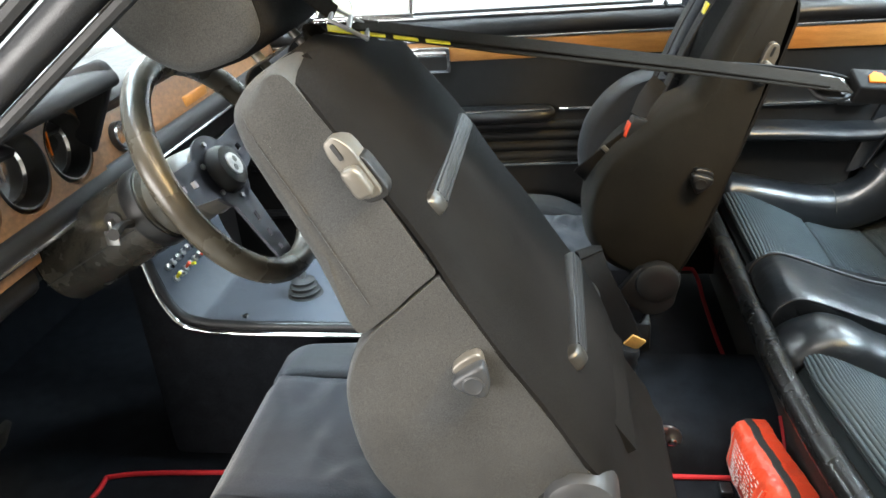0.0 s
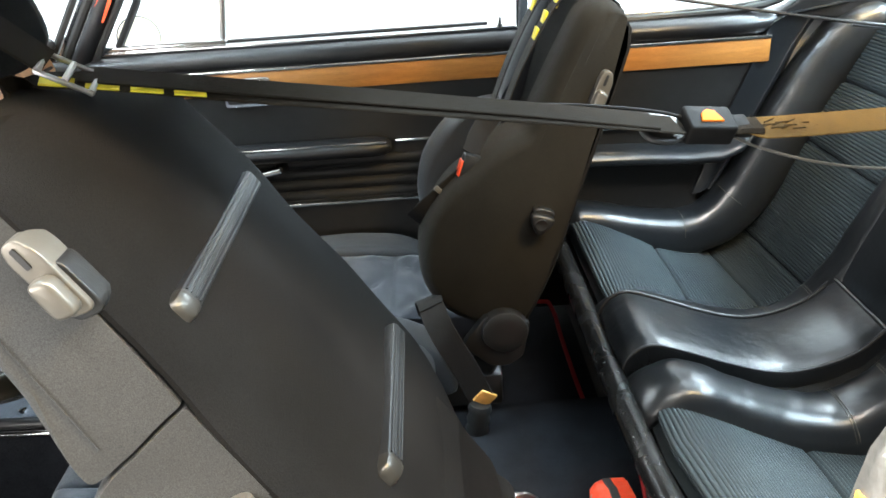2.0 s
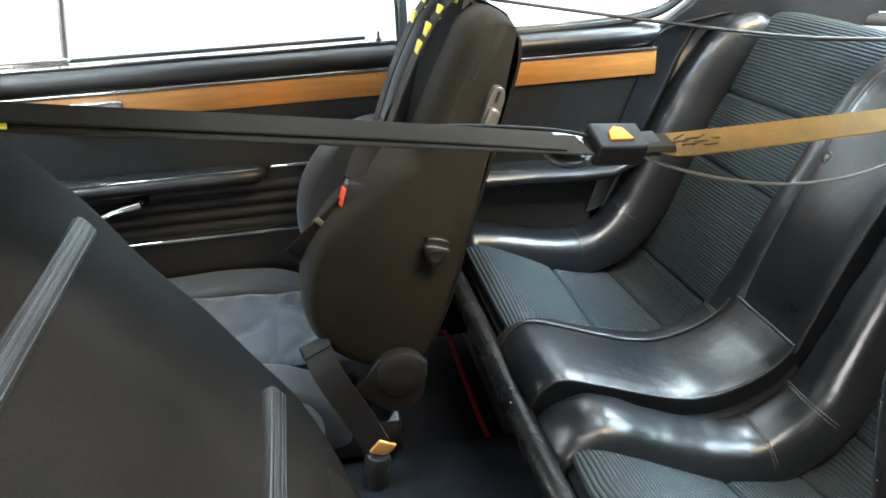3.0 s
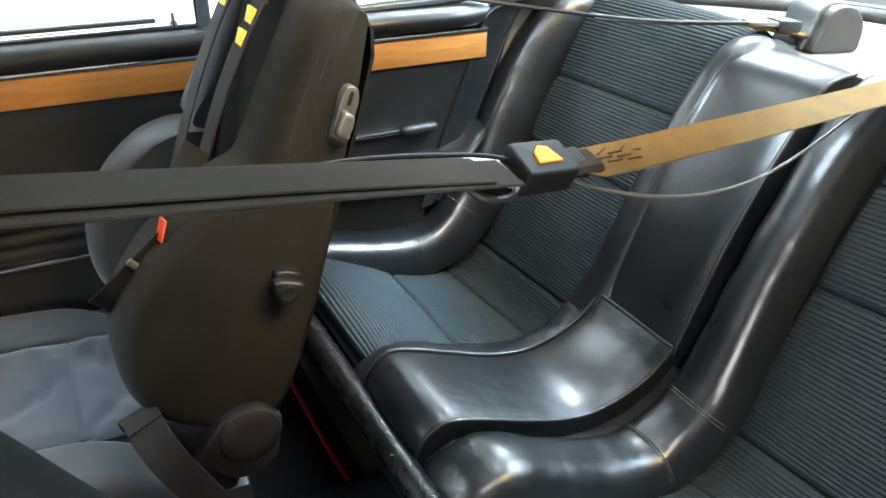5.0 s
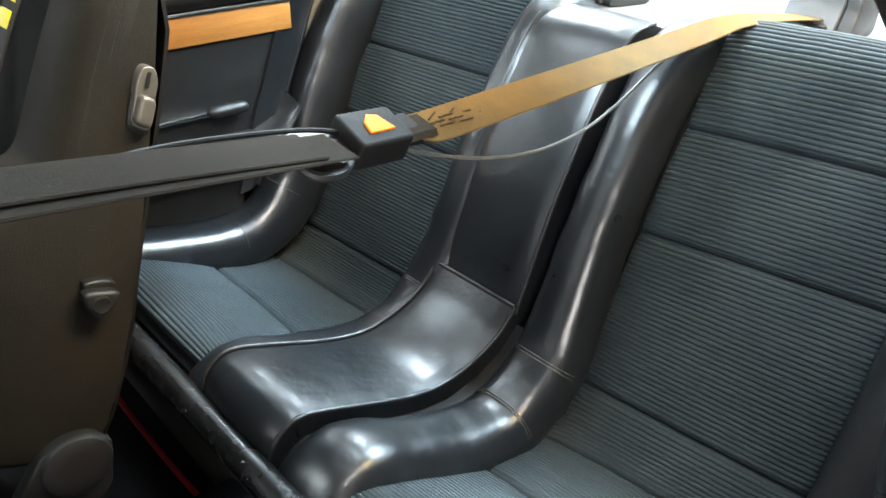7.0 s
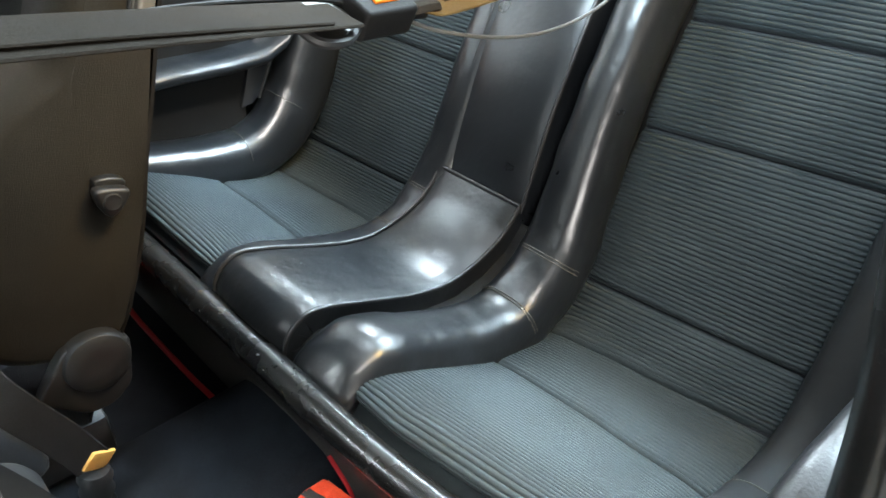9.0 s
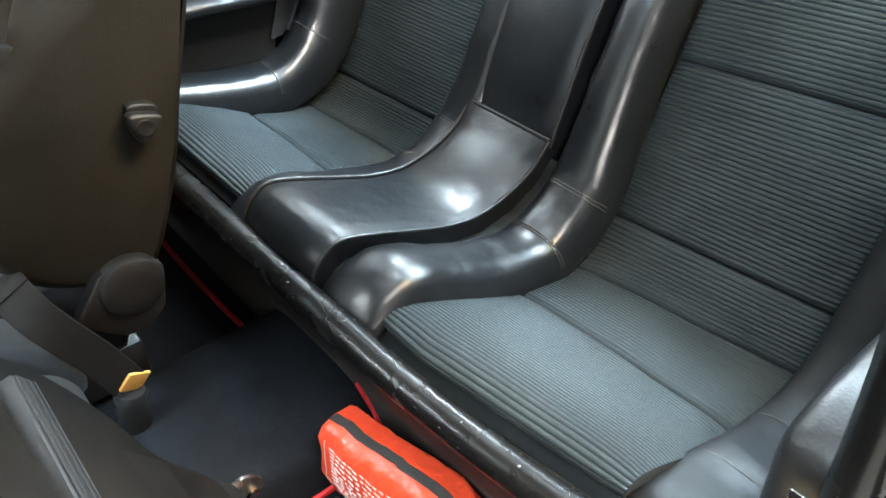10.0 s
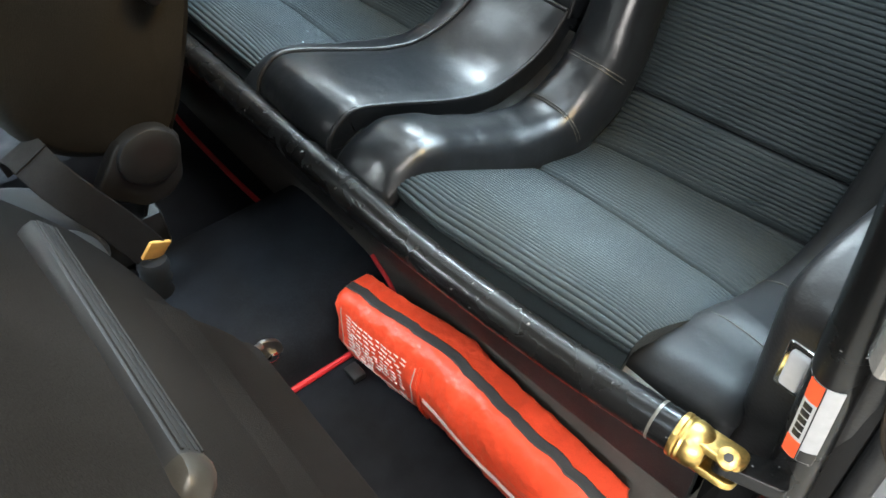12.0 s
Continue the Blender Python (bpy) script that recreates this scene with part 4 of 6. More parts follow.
part("film", loft([[(0.562 + r * math.cos(a) * (1 + 0.35 * noise.noise(Vector((math.cos(a) * 2, math.sin(a) * 2, z * 40)))), -0.80 + 0.8 * r * math.sin(a) * (1 + 0.35 * noise.noise(Vector((math.cos(a) * 2, 5, z * 40)))), z) for a in angles(22)] for z, r in ((0.74, 0.018), (0.80, 0.022), (0.84, 0.024), (0.87, 0.022), (0.90, 0.018), (0.922, 0.012), (0.928, 0.004))]), FILM, wrapped, "crumpled glossy clear film")
part("tongue", box(0.538, 0.544, -0.806, -0.794, 0.80, 0.865, 0.002), TAN_TAG, wrapped, "ochre tongue end")
part("webbing", strap([(0.565, -0.80, 0.75), (0.60, -0.806, 0.66), (0.67, -0.812, 0.55)], 0.04, 0.0025, (0.5, 0.2, 0.3), 16), WEB_BLACK, wrapped)
part("tongue_plate", box(0.556, 0.574, -0.802, -0.798, 0.84, 0.932, 0.001), CHROME, wrapped)
solo("door_seal", tube([(0.665, -0.812, 0.20), (0.665, -0.812, 0.55), (0.66, -0.812, 0.85), (0.66, -0.80, 1.0), (0.67, -0.76, 1.15), (0.68, -0.70, 1.28)], 0.013, 12, steps=30), RUBBER, "black rubber door seal along the doorway", "door seal", kind="structure")
solo("b_pillar_near", prism(rounded([(0.68, 0.2), (0.75, 0.2), (0.75, 0.92), (0.69, 0.92)], 0.01), "y", -0.86, -0.80, 0.006), VINYL_SOFT, "black trimmed door post beside the doorway", "pillar", kind="structure")


# ---- red first-aid pouch on the floor ----
pouch = thing("first_aid_pouch", "red nylon first-aid pouch with charcoal zip standing on the floor", "pouch", at=(0.53, -0.42, FLOOR))
L0, L1 = -0.180, -0.640


def pouch_ring(y, k):
    bow = 0.010 * math.sin(math.pi * k) + 0.004 * noise.noise(Vector((y * 14, 0, 0)))
    lean_out = min(1.0, k / 0.4) ** 1.2
    x0, x1 = 0.478 + 0.026 * lean_out, 0.546 + 0.034 * lean_out
    dx = 0.003 * noise.noise(Vector((y * 10, 3, 0)))
    base = [(x0 + 0.012, FLOOR + 0.003), (x0 - bow * 0.6, FLOOR + 0.05), (x0 - bow + 0.002, 0.27), (x0 + 0.004, 0.304), (x0 + 0.014, 0.3195), (x0 + 0.03, 0.327 + bow * 0.3),
            (x1 - 0.03, 0.328 + bow * 0.3), (x1 - 0.004, 0.326), (x1 - 0.0005, 0.318), (x1 + bow, 0.27), (x1 + bow * 0.6, FLOOR + 0.05), (x1 - 0.012, FLOOR + 0.003)]
    crumple = [0.0028 * noise.noise(Vector((y * 46, z * 30, x * 12))) + 0.0016 * noise.noise(Vector((y * 110, z * 60, 4))) for x, z in base]
    return [(x + dx * ((z - FLOOR) / 0.15) + c, y, z + (0.8 * c if z > 0.3 else 0.0)) for (x, z), c in zip(base, crumple)]


ys = np.linspace(L0, L1, 110)
body_rings = [pouch_ring(y, i / 109) for i, y in enumerate(ys)]
cx = 0.512
body_rings = [[(cx + (x - cx) * 0.97, y + 0.003, z * 0.99 + 0.002) for x, y, z in body_rings[0]]] + body_rings + [[(cx + (x - cx) * 0.9, y - 0.006, z * 0.985 + 0.003) for x, y, z in body_rings[-1]]]
part("body", loft(body_rings), RED_CLOTH, pouch)


def on_top(f, lift=0.0):
    """Places along the pouch's top, f from its tunnel end."""
    y = L0 + f * (L1 - L0)
    r = pouch_ring(y, f)
    return y, r


zip_rows = []
for f in np.linspace(0.0, 1.0, 50):
    y, r = on_top(f)
    a, b = Vector(r[5]), Vector(r[6])
    m = a.lerp(b, 0.40)
    zip_rows.append([m + Vector((-0.0075, 0, 0.0005)), m + Vector((-0.006, 0, 0.0022)), m + Vector((0.006, 0, 0.0022)), m + Vector((0.0075, 0, 0.0005)), m + Vector((0, 0, -0.004))])
part("zip", loft(zip_rows), GREY_ZIP, pouch, "charcoal zip strip")
part("edge_piping", tube([on_top(f)[1][8] for f in np.linspace(0, 1, 30)], 0.0022, 6), RED_CLOTH, pouch)
# printed field on the side that faces the doorway: its frame and lines of small print
def pouch_face(y, z):
    r = pouch_ring(y, (y - L0) / (L1 - L0))
    return float(np.interp(z, [q[2] for q in r[:5]], [q[0] for q in r[:5]]))


corners = smooth_path([(-0.193, 0.306), (-0.192, 0.25), (-0.197, 0.222), (-0.25, 0.216), (-0.325, 0.216), (-0.338, 0.226), (-0.340, 0.300)], 50)
field = part("print_frame", tube([(pouch_face(y, z) - 0.0006, y, z) for y, z in corners], 0.0009, 6), WHITE_PRINT, pouch, "white printed frame")
for k in range(10):
    z = 0.298 - 0.0078 * k
    y0 = -0.202
    while y0 > (-0.315 if k < 8 else -0.25):
        w2 = random.uniform(0.004, 0.014)
        x = pouch_face(y0 - w2 / 2, z) - 0.0012
        part("print_bar", box(x, x + 0.002, y0 - w2, y0, z - 0.0011, z + 0.0011), WHITE_PRINT, field)
        y0 -= w2 + 0.003
part("side_seam", tube([(pouch_ring(y, 0.6)[2][0] - 0.001, y, 0.245 + 0.03 * (y + 0.64)) for y in np.linspace(-0.36, -0.63, 12)], 0.0012, 6), WHITE_PRINT, pouch, "pale sewn line")
part("side_seam", tube([(pouch_ring(y, 0.6)[2][0] - 0.001, y, 0.251 + 0.03 * (y + 0.64)) for y in np.linspace(-0.36, -0.63, 12)], 0.0008, 6), WHITE_PRINT, pouch, "pale sewn line")
part("pocket_edge", tube([(pouch_face(-0.348, z) - 0.0012, -0.348 - 0.05 * (0.31 - z), z) for z in np.linspace(0.306, 0.195, 8)], 0.0026, 8), RED_CLOTH, pouch, "folded red pocket edge")
icon = pouch_face(-0.318, 0.228) - 0.0012
part("print_mark", merge(box(icon, icon + 0.002, -0.327, -0.309, 0.222, 0.225), box(icon, icon + 0.002, -0.327, -0.324, 0.222, 0.236), box(icon, icon + 0.002, -0.312, -0.309, 0.222, 0.236), box(icon, icon + 0.002, -0.325, -0.311, 0.235, 0.238)), WHITE_PRINT, field)
part("buckle_clip", box(0.462, 0.484, -0.235, -0.205, FLOOR + 0.004, FLOOR + 0.016, 0.003), PLASTIC, pouch)


# ---- front seats ----
def half_width(u):
    """Half the backrest's width at a height over the pivot."""
    return float(np.interp(u, [-0.06, 0.05, 0.20, 0.34, 0.48, 0.60], [0.215, 0.246, 0.245, 0.230, 0.214, 0.202]))


def fall(u, v, drop):
    """How far the shoulder of a backrest sinks at height u, towards its inner side."""
    return drop * min(1.0, max(0.0, (u - 0.47) / 0.13)) * min(1.0, max(0.0, (v + 0.1) / 0.8))


def widen(bm, m, drop=0.0):
    for v in bm.verts:
        u, y = v.co.z, v.co.y
        v.co.y *= half_width(u)
        v.co.z -= fall(u, y, drop)
    return turned(bm, m)


LOBE = [(0.026, -0.045), (0.039, 0.03), (0.044, 0.10), (0.046, 0.18), (0.047, 0.25), (0.048, 0.330), (0.015, 0.326), (-0.020, 0.322), (-0.050, 0.320), (-0.090, 0.312), (-0.138, 0.285), (-0.175, 0.238), (-0.203, 0.160), (-0.198, 0.080), (-0.165, 0.010), (-0.10, -0.035)]
SHOULDER = [(0.048, 0.334), (0.055, 0.48), (0.052, 0.585), (0.038, 0.603), (-0.005, 0.606), (-0.036, 0.596), (-0.050, 0.562), (-0.060, 0.480), (-0.072, 0.400), (-0.076, 0.345), (-0.070, 0.322), (-0.050, 0.322), (-0.015, 0.326), (0.015, 0.330)]


SHARP = {(0.048, 0.330), (0.048, 0.334), (-0.020, 0.322), (-0.015, 0.326), (-0.050, 0.322), (0.047, 0.25), (0.055, 0.48), (0.048, 0.48), (0.039, 0.03), (0.044, 0.10), (0.046, 0.18)}


WHOLE_SIDE = LOBE[:6] + [(0.048, 0.48), (0.044, 0.590), (0.020, 0.605), (-0.010, 0.603), (-0.034, 0.575), (-0.050, 0.490), (-0.062, 0.410), (-0.070, 0.362), (-0.098, 0.342), (-0.122, 0.314)] + LOBE[-6:]


def slab(outline, lo, hi, seam=True, both=False):
    """A stuffed side piece from y = lo to hi, rounded towards its outer face but not along its seam."""
    rim = rounded(outline, [0.004 if p in SHARP else 0.04 for p in outline], 4)
    n = len(rim)
    turn_way = sum(rim[i][0] * rim[(i + 1) % n][1] - rim[(i + 1) % n][0] * rim[i][1] for i in range(n))
    inward = []
    for i in range(n):
        ax, az = rim[i - 3]
        bx, bz = rim[(i + 3) % n]
        d = Vector((-(bz - az), bx - ax)).normalized() * (1 if turn_way > 0 else -1)
        inward.append(d)
    inner, outer = sorted((lo, hi), key=abs)
    rings = []
    inside = ((0.0, 0.050), (0.03, 0.036), (0.10, 0.022), (0.22, 0.008), (0.36, 0.0)) if both else ((0.0, 0.0), (0.45, 0.0))
    for f, k in inside + ((0.60, 0.002), (0.72, 0.006), (0.82, 0.013), (0.90, 0.022), (0.955, 0.032), (0.985, 0.042), (1.0, 0.056)):
        y = inner + f * (outer - inner)
        ring = []
        for (x, z), d in zip(rim, inward):
            w = (min(1.0, abs(z - 0.326) / 0.09) if seam else 1.0) * min(1.0, max(0.0, (0.048 - x) / 0.05))
            ring.append((x + d.x * k * w * 0.5, y, z + d.y * k * w * 0.5))
        rings.append(ring)
    cx, cz = (sum(p[k] for p in rings[-1]) / n for k in (0, 2))
    last = rings[-2]
    for f in (0.7, 0.4, 0.12):
        rings.append([(cx + f * (x - cx), y, cz + f * (z - cz)) for x, y, z in last])
    return loft(rings)


def front_seat(label, cy, pivot, lean, cushion_front, cushion_top, one_piece, belts):
    seat = thing("front_seat", label, "car seat", "front sports seats", at=(pivot[0], cy, FLOOR))
    m = Matrix.Translation((pivot[0], cy, pivot[1])) @ pose(0, 0, 0, 0, lean, 0)
    drop = 0.0 if one_piece else 0.050
    back = part("backrest", widen(prism([(0.055, -0.05), (0.055, 0.59), (-0.01, 0.60), (-0.035, 0.56), (-0.03, 0.30), (-0.02, 0.05), (-0.05, -0.05)], "y", -0.60, 0.60), m, drop), WOOL_DARK, seat, "dark padded middle of the backrest")
    for s in (-1, 1):
        a, b = sorted((s * 0.52, s * 1.0))
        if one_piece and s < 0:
            # far seat's side stands in shade, painted with the darker wool
            part("side_bolster", widen(slab(WHOLE_SIDE, a, b, False), m, drop), WOOL_SHADED, seat, "grey wool side of the backrest, coloured dark as in shade")
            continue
        part("side_bolster", widen(slab(LOBE, a, b, both=s > 0), m, drop), WOOL if s < 0 else CUSHION, seat, "grey wool side bolster" if s < 0 else "dark blue-grey side bolster")
        part("shoulder_bolster", widen(slab(SHOULDER, a, b, both=s > 0), m, drop), WOOL if s < 0 else CUSHION, seat, "grey wool shoulder bolster" if s < 0 else "dark blue-grey shoulder bolster")
    # cover over the whole back
    bm = bmesh.new()
    rows = []
    for w in np.linspace(0.0, 1.0, 26):
        row = []
        for v in np.linspace(-1, 1, 33):
            low = -0.190 + 0.03 * max(0.0, (abs(v) - 0.80) / 0.20) ** 2
            u = low + w * (0.602 - low)
            hw = 0.998 * half_width(u) * (1 - 0.10 * max(0, (u - 0.54) / 0.06) ** 2)
            bow = 0.012 * (1 - v * v) - (0.008 - 0.005 * min(1.0, max(0.0, (u - 0.30) / 0.15))) * (max(0, abs(v) - 0.85) / 0.15) ** 2
            x = 0.063 + bow - 0.03 * max(0, (u - 0.55) / 0.05) ** 2 - 0.014 * min(1.4, max(0, (0.08 - u) / 0.13)) ** 2 - 0.012 * max(0, (0.36 - u) / 0.36) + 0.005 * noise.noise(Vector((u * 8, v * 2, cy)))
            x += 0.004 * math.exp(-(((u - 0.16) + 0.10 * (v + 0.6)) / 0.020) ** 2) * max(0.0, 1 - abs(v + 0.45) / 0.4) - 0.003 * math.exp(-(((u - 0.12) + 0.16 * (v + 0.6)) / 0.018) ** 2) * max(0.0, 1 - abs(v + 0.4) / 0.4)
            row.append((x, hw * v, u - fall(u, v, drop)))
        rows.append([bm.verts.new(q) for q in row])
    for ra, rb in zip(rows, rows[1:]):
        for i in range(32):
            bm.faces.new((ra[i], ra[i + 1], rb[i + 1], rb[i]))
    ext = bmesh.ops.extrude_edge_only(bm, edges=[e for e in bm.edges if e.is_boundary])["geom"]
    for v in ext:
        if isinstance(v, bmesh.types.BMVert):
            v.co.x -= 0.005
    cover = part("back_cover", turned(bm, m), WOOL_DARK, seat, "charcoal cloth cover over the back")
    # two map-pocket rails across the back
    for u, l in ((0.379, 0.190), (0.104, 0.150)):
        def section(y, k, h):
            return [(0.060 + (a - 0.060) * h, y, u + b * k) for a, b in ((0.058, -0.0140), (0.070, -0.0140), (0.0765, -0.0115), (0.0785, -0.006), (0.0785, 0.006), (0.0765, 0.0115), (0.070, 0.0140), (0.058, 0.0140))]

        rail = part("rail", turned(loft([section(y, 1.0, 1.0) for y in np.linspace(-l + 0.040, 0.150, 4)]), m), RAIL, seat, "ribbed dark grey rail")
        for k in (-0.008, -0.003, 0.003, 0.008):
            part("rib", turned(tube([(0.0782, -l + 0.044, u + k), (0.0782, 0.148, u + k)], 0.0013, 6), m), PLASTIC, rail)
        part("end_cap", turned(loft([section(-l + y, k, h) for y, k, h in ((0.0405, 1.02, 1.05), (0.036, 1.03, 1.08), (0.028, 1.0, 1.0), (0.021, 0.90, 0.75), (0.017, 0.74, 0.45), (0.0155, 0.5, 0.2))]), m), CAP, rail, "dull silver end cap")
    # release lever on the shoulder
    hw = half_width(0.495)
    face = -hw * 0.98

    def lever_shape(name, outline, y0, y1, material, parent, lab="", bevel=0.002):
        near = 0.82 if name in ("knob", "collar") else 0.68
        mid, to = ((0.0, 0.0), (0.012 if lean < 0 else -0.004, 0.219)) if near > 0.8 else ((0.036, 0.485), (0.051 if lean < 0 else 0.034, 0.472 if lean < 0 else 0.458))
        outline = [(to[0] + near * (a - mid[0]), to[1] + near * (b - mid[1])) for a, b in outline]
        return part(name, turned(prism(outline, "y", y0, y1, bevel), m), material, parent, lab)

    yy = -half_width(0.47)
    plate = lever_shape("lever_plate", rounded([(0.016, 0.440), (0.050, 0.430), (0.056, 0.520), (0.046, 0.545), (0.026, 0.545), (0.018, 0.525)], 0.012), yy - 0.012, yy + 0.02, SILVER, seat, "silver belt guide plate")
    lever_shape("slot", rounded([(0.031, 0.508), (0.038, 0.508), (0.040, 0.536), (0.033, 0.536)], 0.003), yy - 0.0135, yy - 0.008, PLASTIC, plate, "dark slot", 0)
    lever_shape("backing", rounded([(0.012, 0.430), (0.056, 0.420), (0.060, 0.50), (0.014, 0.50)], 0.016), yy - 0.006, yy + 0.02, PLASTIC, plate, "dark backing")
    lever_shape("latch", rounded([(0.016, 0.447), (0.046, 0.440), (0.050, 0.492), (0.022, 0.500)], 0.012), yy - 0.026, yy - 0.008, SILVER, plate, "silver thumb latch", 0.005)
    # three-cornered knob
    yk = -half_width(0.22) * 1.0
    knob = lever_shape("knob", closed_smooth([(-0.025, 0.015), (0.0, 0.020), (0.026, 0.016), (0.019, -0.008), (0.002, -0.026), (-0.017, -0.010)], 30), yk - 0.026, yk - 0.006, GREY_PLASTIC if lean < 0 else PLASTIC, seat, "three-cornered grey knob" if lean < 0 else "three-cornered black knob", 0.005)
    part("disc", turned(lathe([(0, 0.012), (0.003, 0.012), (0.004, 0.010), (0.0032, 0.008)], (0.012 if lean < 0 else -0.004, yk - 0.024, 0.219), (0, -1, 0), 24), m), GREY_PLASTIC if lean < 0 else PLASTIC, knob)
    lever_shape("collar", closed_smooth([(-0.020, 0.024), (0.004, 0.030), (0.026, 0.024), (0.018, 0.0), (0.004, -0.012), (-0.012, 0.004)], 30), yk - 0.010, yk + 0.02, SILVER if lean < 0 else PLASTIC, knob, "", 0.003)
    if not one_piece:
        seam_pts = [(-0.046, 0.588), (-0.055, 0.55), (-0.060, 0.48), (-0.067, 0.40), (-0.072, 0.345)]
        part("stitching", turned(tube([(x + 0.034, -1.0005 * half_width(u), u) for x, u in smooth_path(seam_pts, 24)], 0.0006, 6), m), GREY_ZIP, seat, "fine pale stitching")
    # hinge covers
    for s in (-1, 1):
        y1 = s * (half_width(0.0) + 0.004)
        hinge = part("hinge_cover", turned(lathe([(-0.045, 0.046), (0.010, 0.046), (0.018, 0.043), (0.022, 0.036), (0.023, 0.020), (0.023, 0.004)], (0.0, y1, 0.0 if lean < 0 else -0.018), (0, s, 0), 36), m), PLASTIC if lean > 0 else GREY_PLASTIC, seat, "round hinge cover")
        part("hinge_bracket", prism(rounded([(pivot[0] - 0.04, pivot[1] + 0.02), (pivot[0] + 0.044, pivot[1] + 0.0), (pivot[0] + 0.03, pivot[1] - 0.075), (pivot[0], pivot[1] - 0.097), (pivot[0] - 0.035, pivot[1] - 0.095), (pivot[0] - 0.09, pivot[1] - 0.045)], 0.012), "y", cy + y1 - 0.012, cy + y1 + 0.012, 0.004), PLASTIC, seat)
    # cushion
    x0, x1, zt = cushion_front, pivot[0] + 0.01, cushion_top
    pad = prism(rounded([(x0, zt - 0.13), (x0 - 0.01, zt - 0.04), (x0 + 0.03, zt), (x0 + 0.2, zt - 0.012), (x1 - 0.03, zt - 0.03), (x1, zt - 0.05), (x1, zt - 0.14)], 0.03, 4), "y", cy - 0.145, cy + 0.145, 0.012, 3)
    cushion = part("seat_cushion", pad, SUEDE, seat, "blue-grey suede cushion")
    # loose, wrinkled top skin with a cross seam
    rnd = random.Random(5)
    folds = [(rnd.uniform(x0, x1), rnd.uniform(-0.14, 0.14), rnd.uniform(-0.8, 0.8), rnd.uniform(0.03, 0.07), rnd.choice((-1, 1)) * rnd.uniform(0.0025, 0.005)) for _ in range(34)]
    rows = []
    for x in np.linspace(x0 + 0.02, x1 - 0.015, 90):
        row = []
        for y in np.linspace(-0.146, 0.146, 50):
            z = float(np.interp(x, [x0, x0 + 0.03, x0 + 0.2, x1 - 0.03, x1], [zt - 0.012, zt, zt - 0.012, zt - 0.03, zt - 0.045]))
            puff = max(0.0, min(1.0, abs(x - x0 - 0.307) / 0.035, (x - x0 - 0.02) / 0.04)) ** 0.5 * max(0.0, min(1.0, (0.146 - abs(y)) / 0.03)) ** 0.5
            z += 0.012 * puff - 0.004
            for fx, fy, fa, fl, fh in folds:
                u, v = (x - fx) * math.cos(fa) + (y - fy) * math.sin(fa), (y - fy) * math.cos(fa) - (x - fx) * math.sin(fa)
                z += puff * fh * math.exp(-(u / 0.014) ** 2 - (v / fl) ** 2)
            row.append((x, cy + y, z))
        rows.append(row)
    part("cushion_skin", loft(rows, False, False), SUEDE, cushion, "wrinkled blue-grey suede")
    part("seam", tube([(x0 + 0.307, cy - 0.14, zt - 0.0205), (x0 + 0.307, cy + 0.14, zt - 0.0205)], 0.0022, 6), VINYL, cushion)
    for s in (-1, 1):
        a, b = sorted((cy + s * 0.148, cy + s * 0.255))
        side = prism(rounded([(x0 + 0.005, zt - 0.15), (x0 - 0.005, zt - 0.03), (x0 + 0.04, zt + 0.0), (x0 + 0.2, zt + 0.006), (x1 - 0.22, zt - 0.005), (x1 - 0.14, zt - 0.05), (x1 - 0.10, zt - 0.15)], 0.04, 4), "y", a, b, 0.035, 4)
        part("cushion_bolster", side, CUSHION, seat, "dark cushion side")
    part("seat_base", box(x0 + 0.06, x1 - 0.02, cy - 0.22, cy + 0.22, zt - 0.20, zt - 0.125, 0.01), PLASTIC, seat)
    for s in (-1, 1):
        part("slide_rail", box(x0 + 0.03, x1 - 0.05, cy + s * 0.18 - 0.02, cy + s * 0.18 + 0.02, FLOOR, zt - 0.19, 0.004), PLASTIC, seat)
    if not one_piece:
        part("cushion_end", turned(prism(rounded([(0.20, 0.215), (0.20, 0.39), (0.30, 0.405), (0.345, 0.375), (0.356, 0.30), (0.358, 0.215)], 0.03, 4), "y", -0.70, -0.205, 0.025, 4), Matrix.Identity(4)), WOOL_DARK, seat, "dark cloth end of the cushion")
    # headrest on its two posts
    hr = closed_smooth([(0.048, 0.640), (0.066, 0.70), (0.060, 0.80), (0.015, 0.85), (-0.045, 0.85), (-0.088, 0.80), (-0.090, 0.72), (-0.064, 0.658), (-0.020, 0.634), (0.022, 0.626)], 40)
    place = m @ Matrix.Translation((-0.012, 0, 0.0))
    head = part("headrest", turned(prism(hr, "y", -0.124, 0.124, 0.020, 4), place), WOOL_DARK, seat, "dark cloth headrest with grey wool cheeks")
    for s in (-1, 1):
        a, b = sorted((s * 0.108, s * 0.137))
        part("cheek", turned(prism([((x + 0.012) * 0.955 - 0.012, (z - 0.74) * 0.955 + 0.74) for x, z in hr], "y", a, b, 0.018, 4), place), WOOL, head, "grey wool cheek")
    for s in (-1, 1):
        part("post", turned(tube([(-0.012, s * 0.07, 0.55), (-0.018, s * 0.07, 0.70)], 0.0065, 10), m), SILVER, head, "dull steel headrest post")
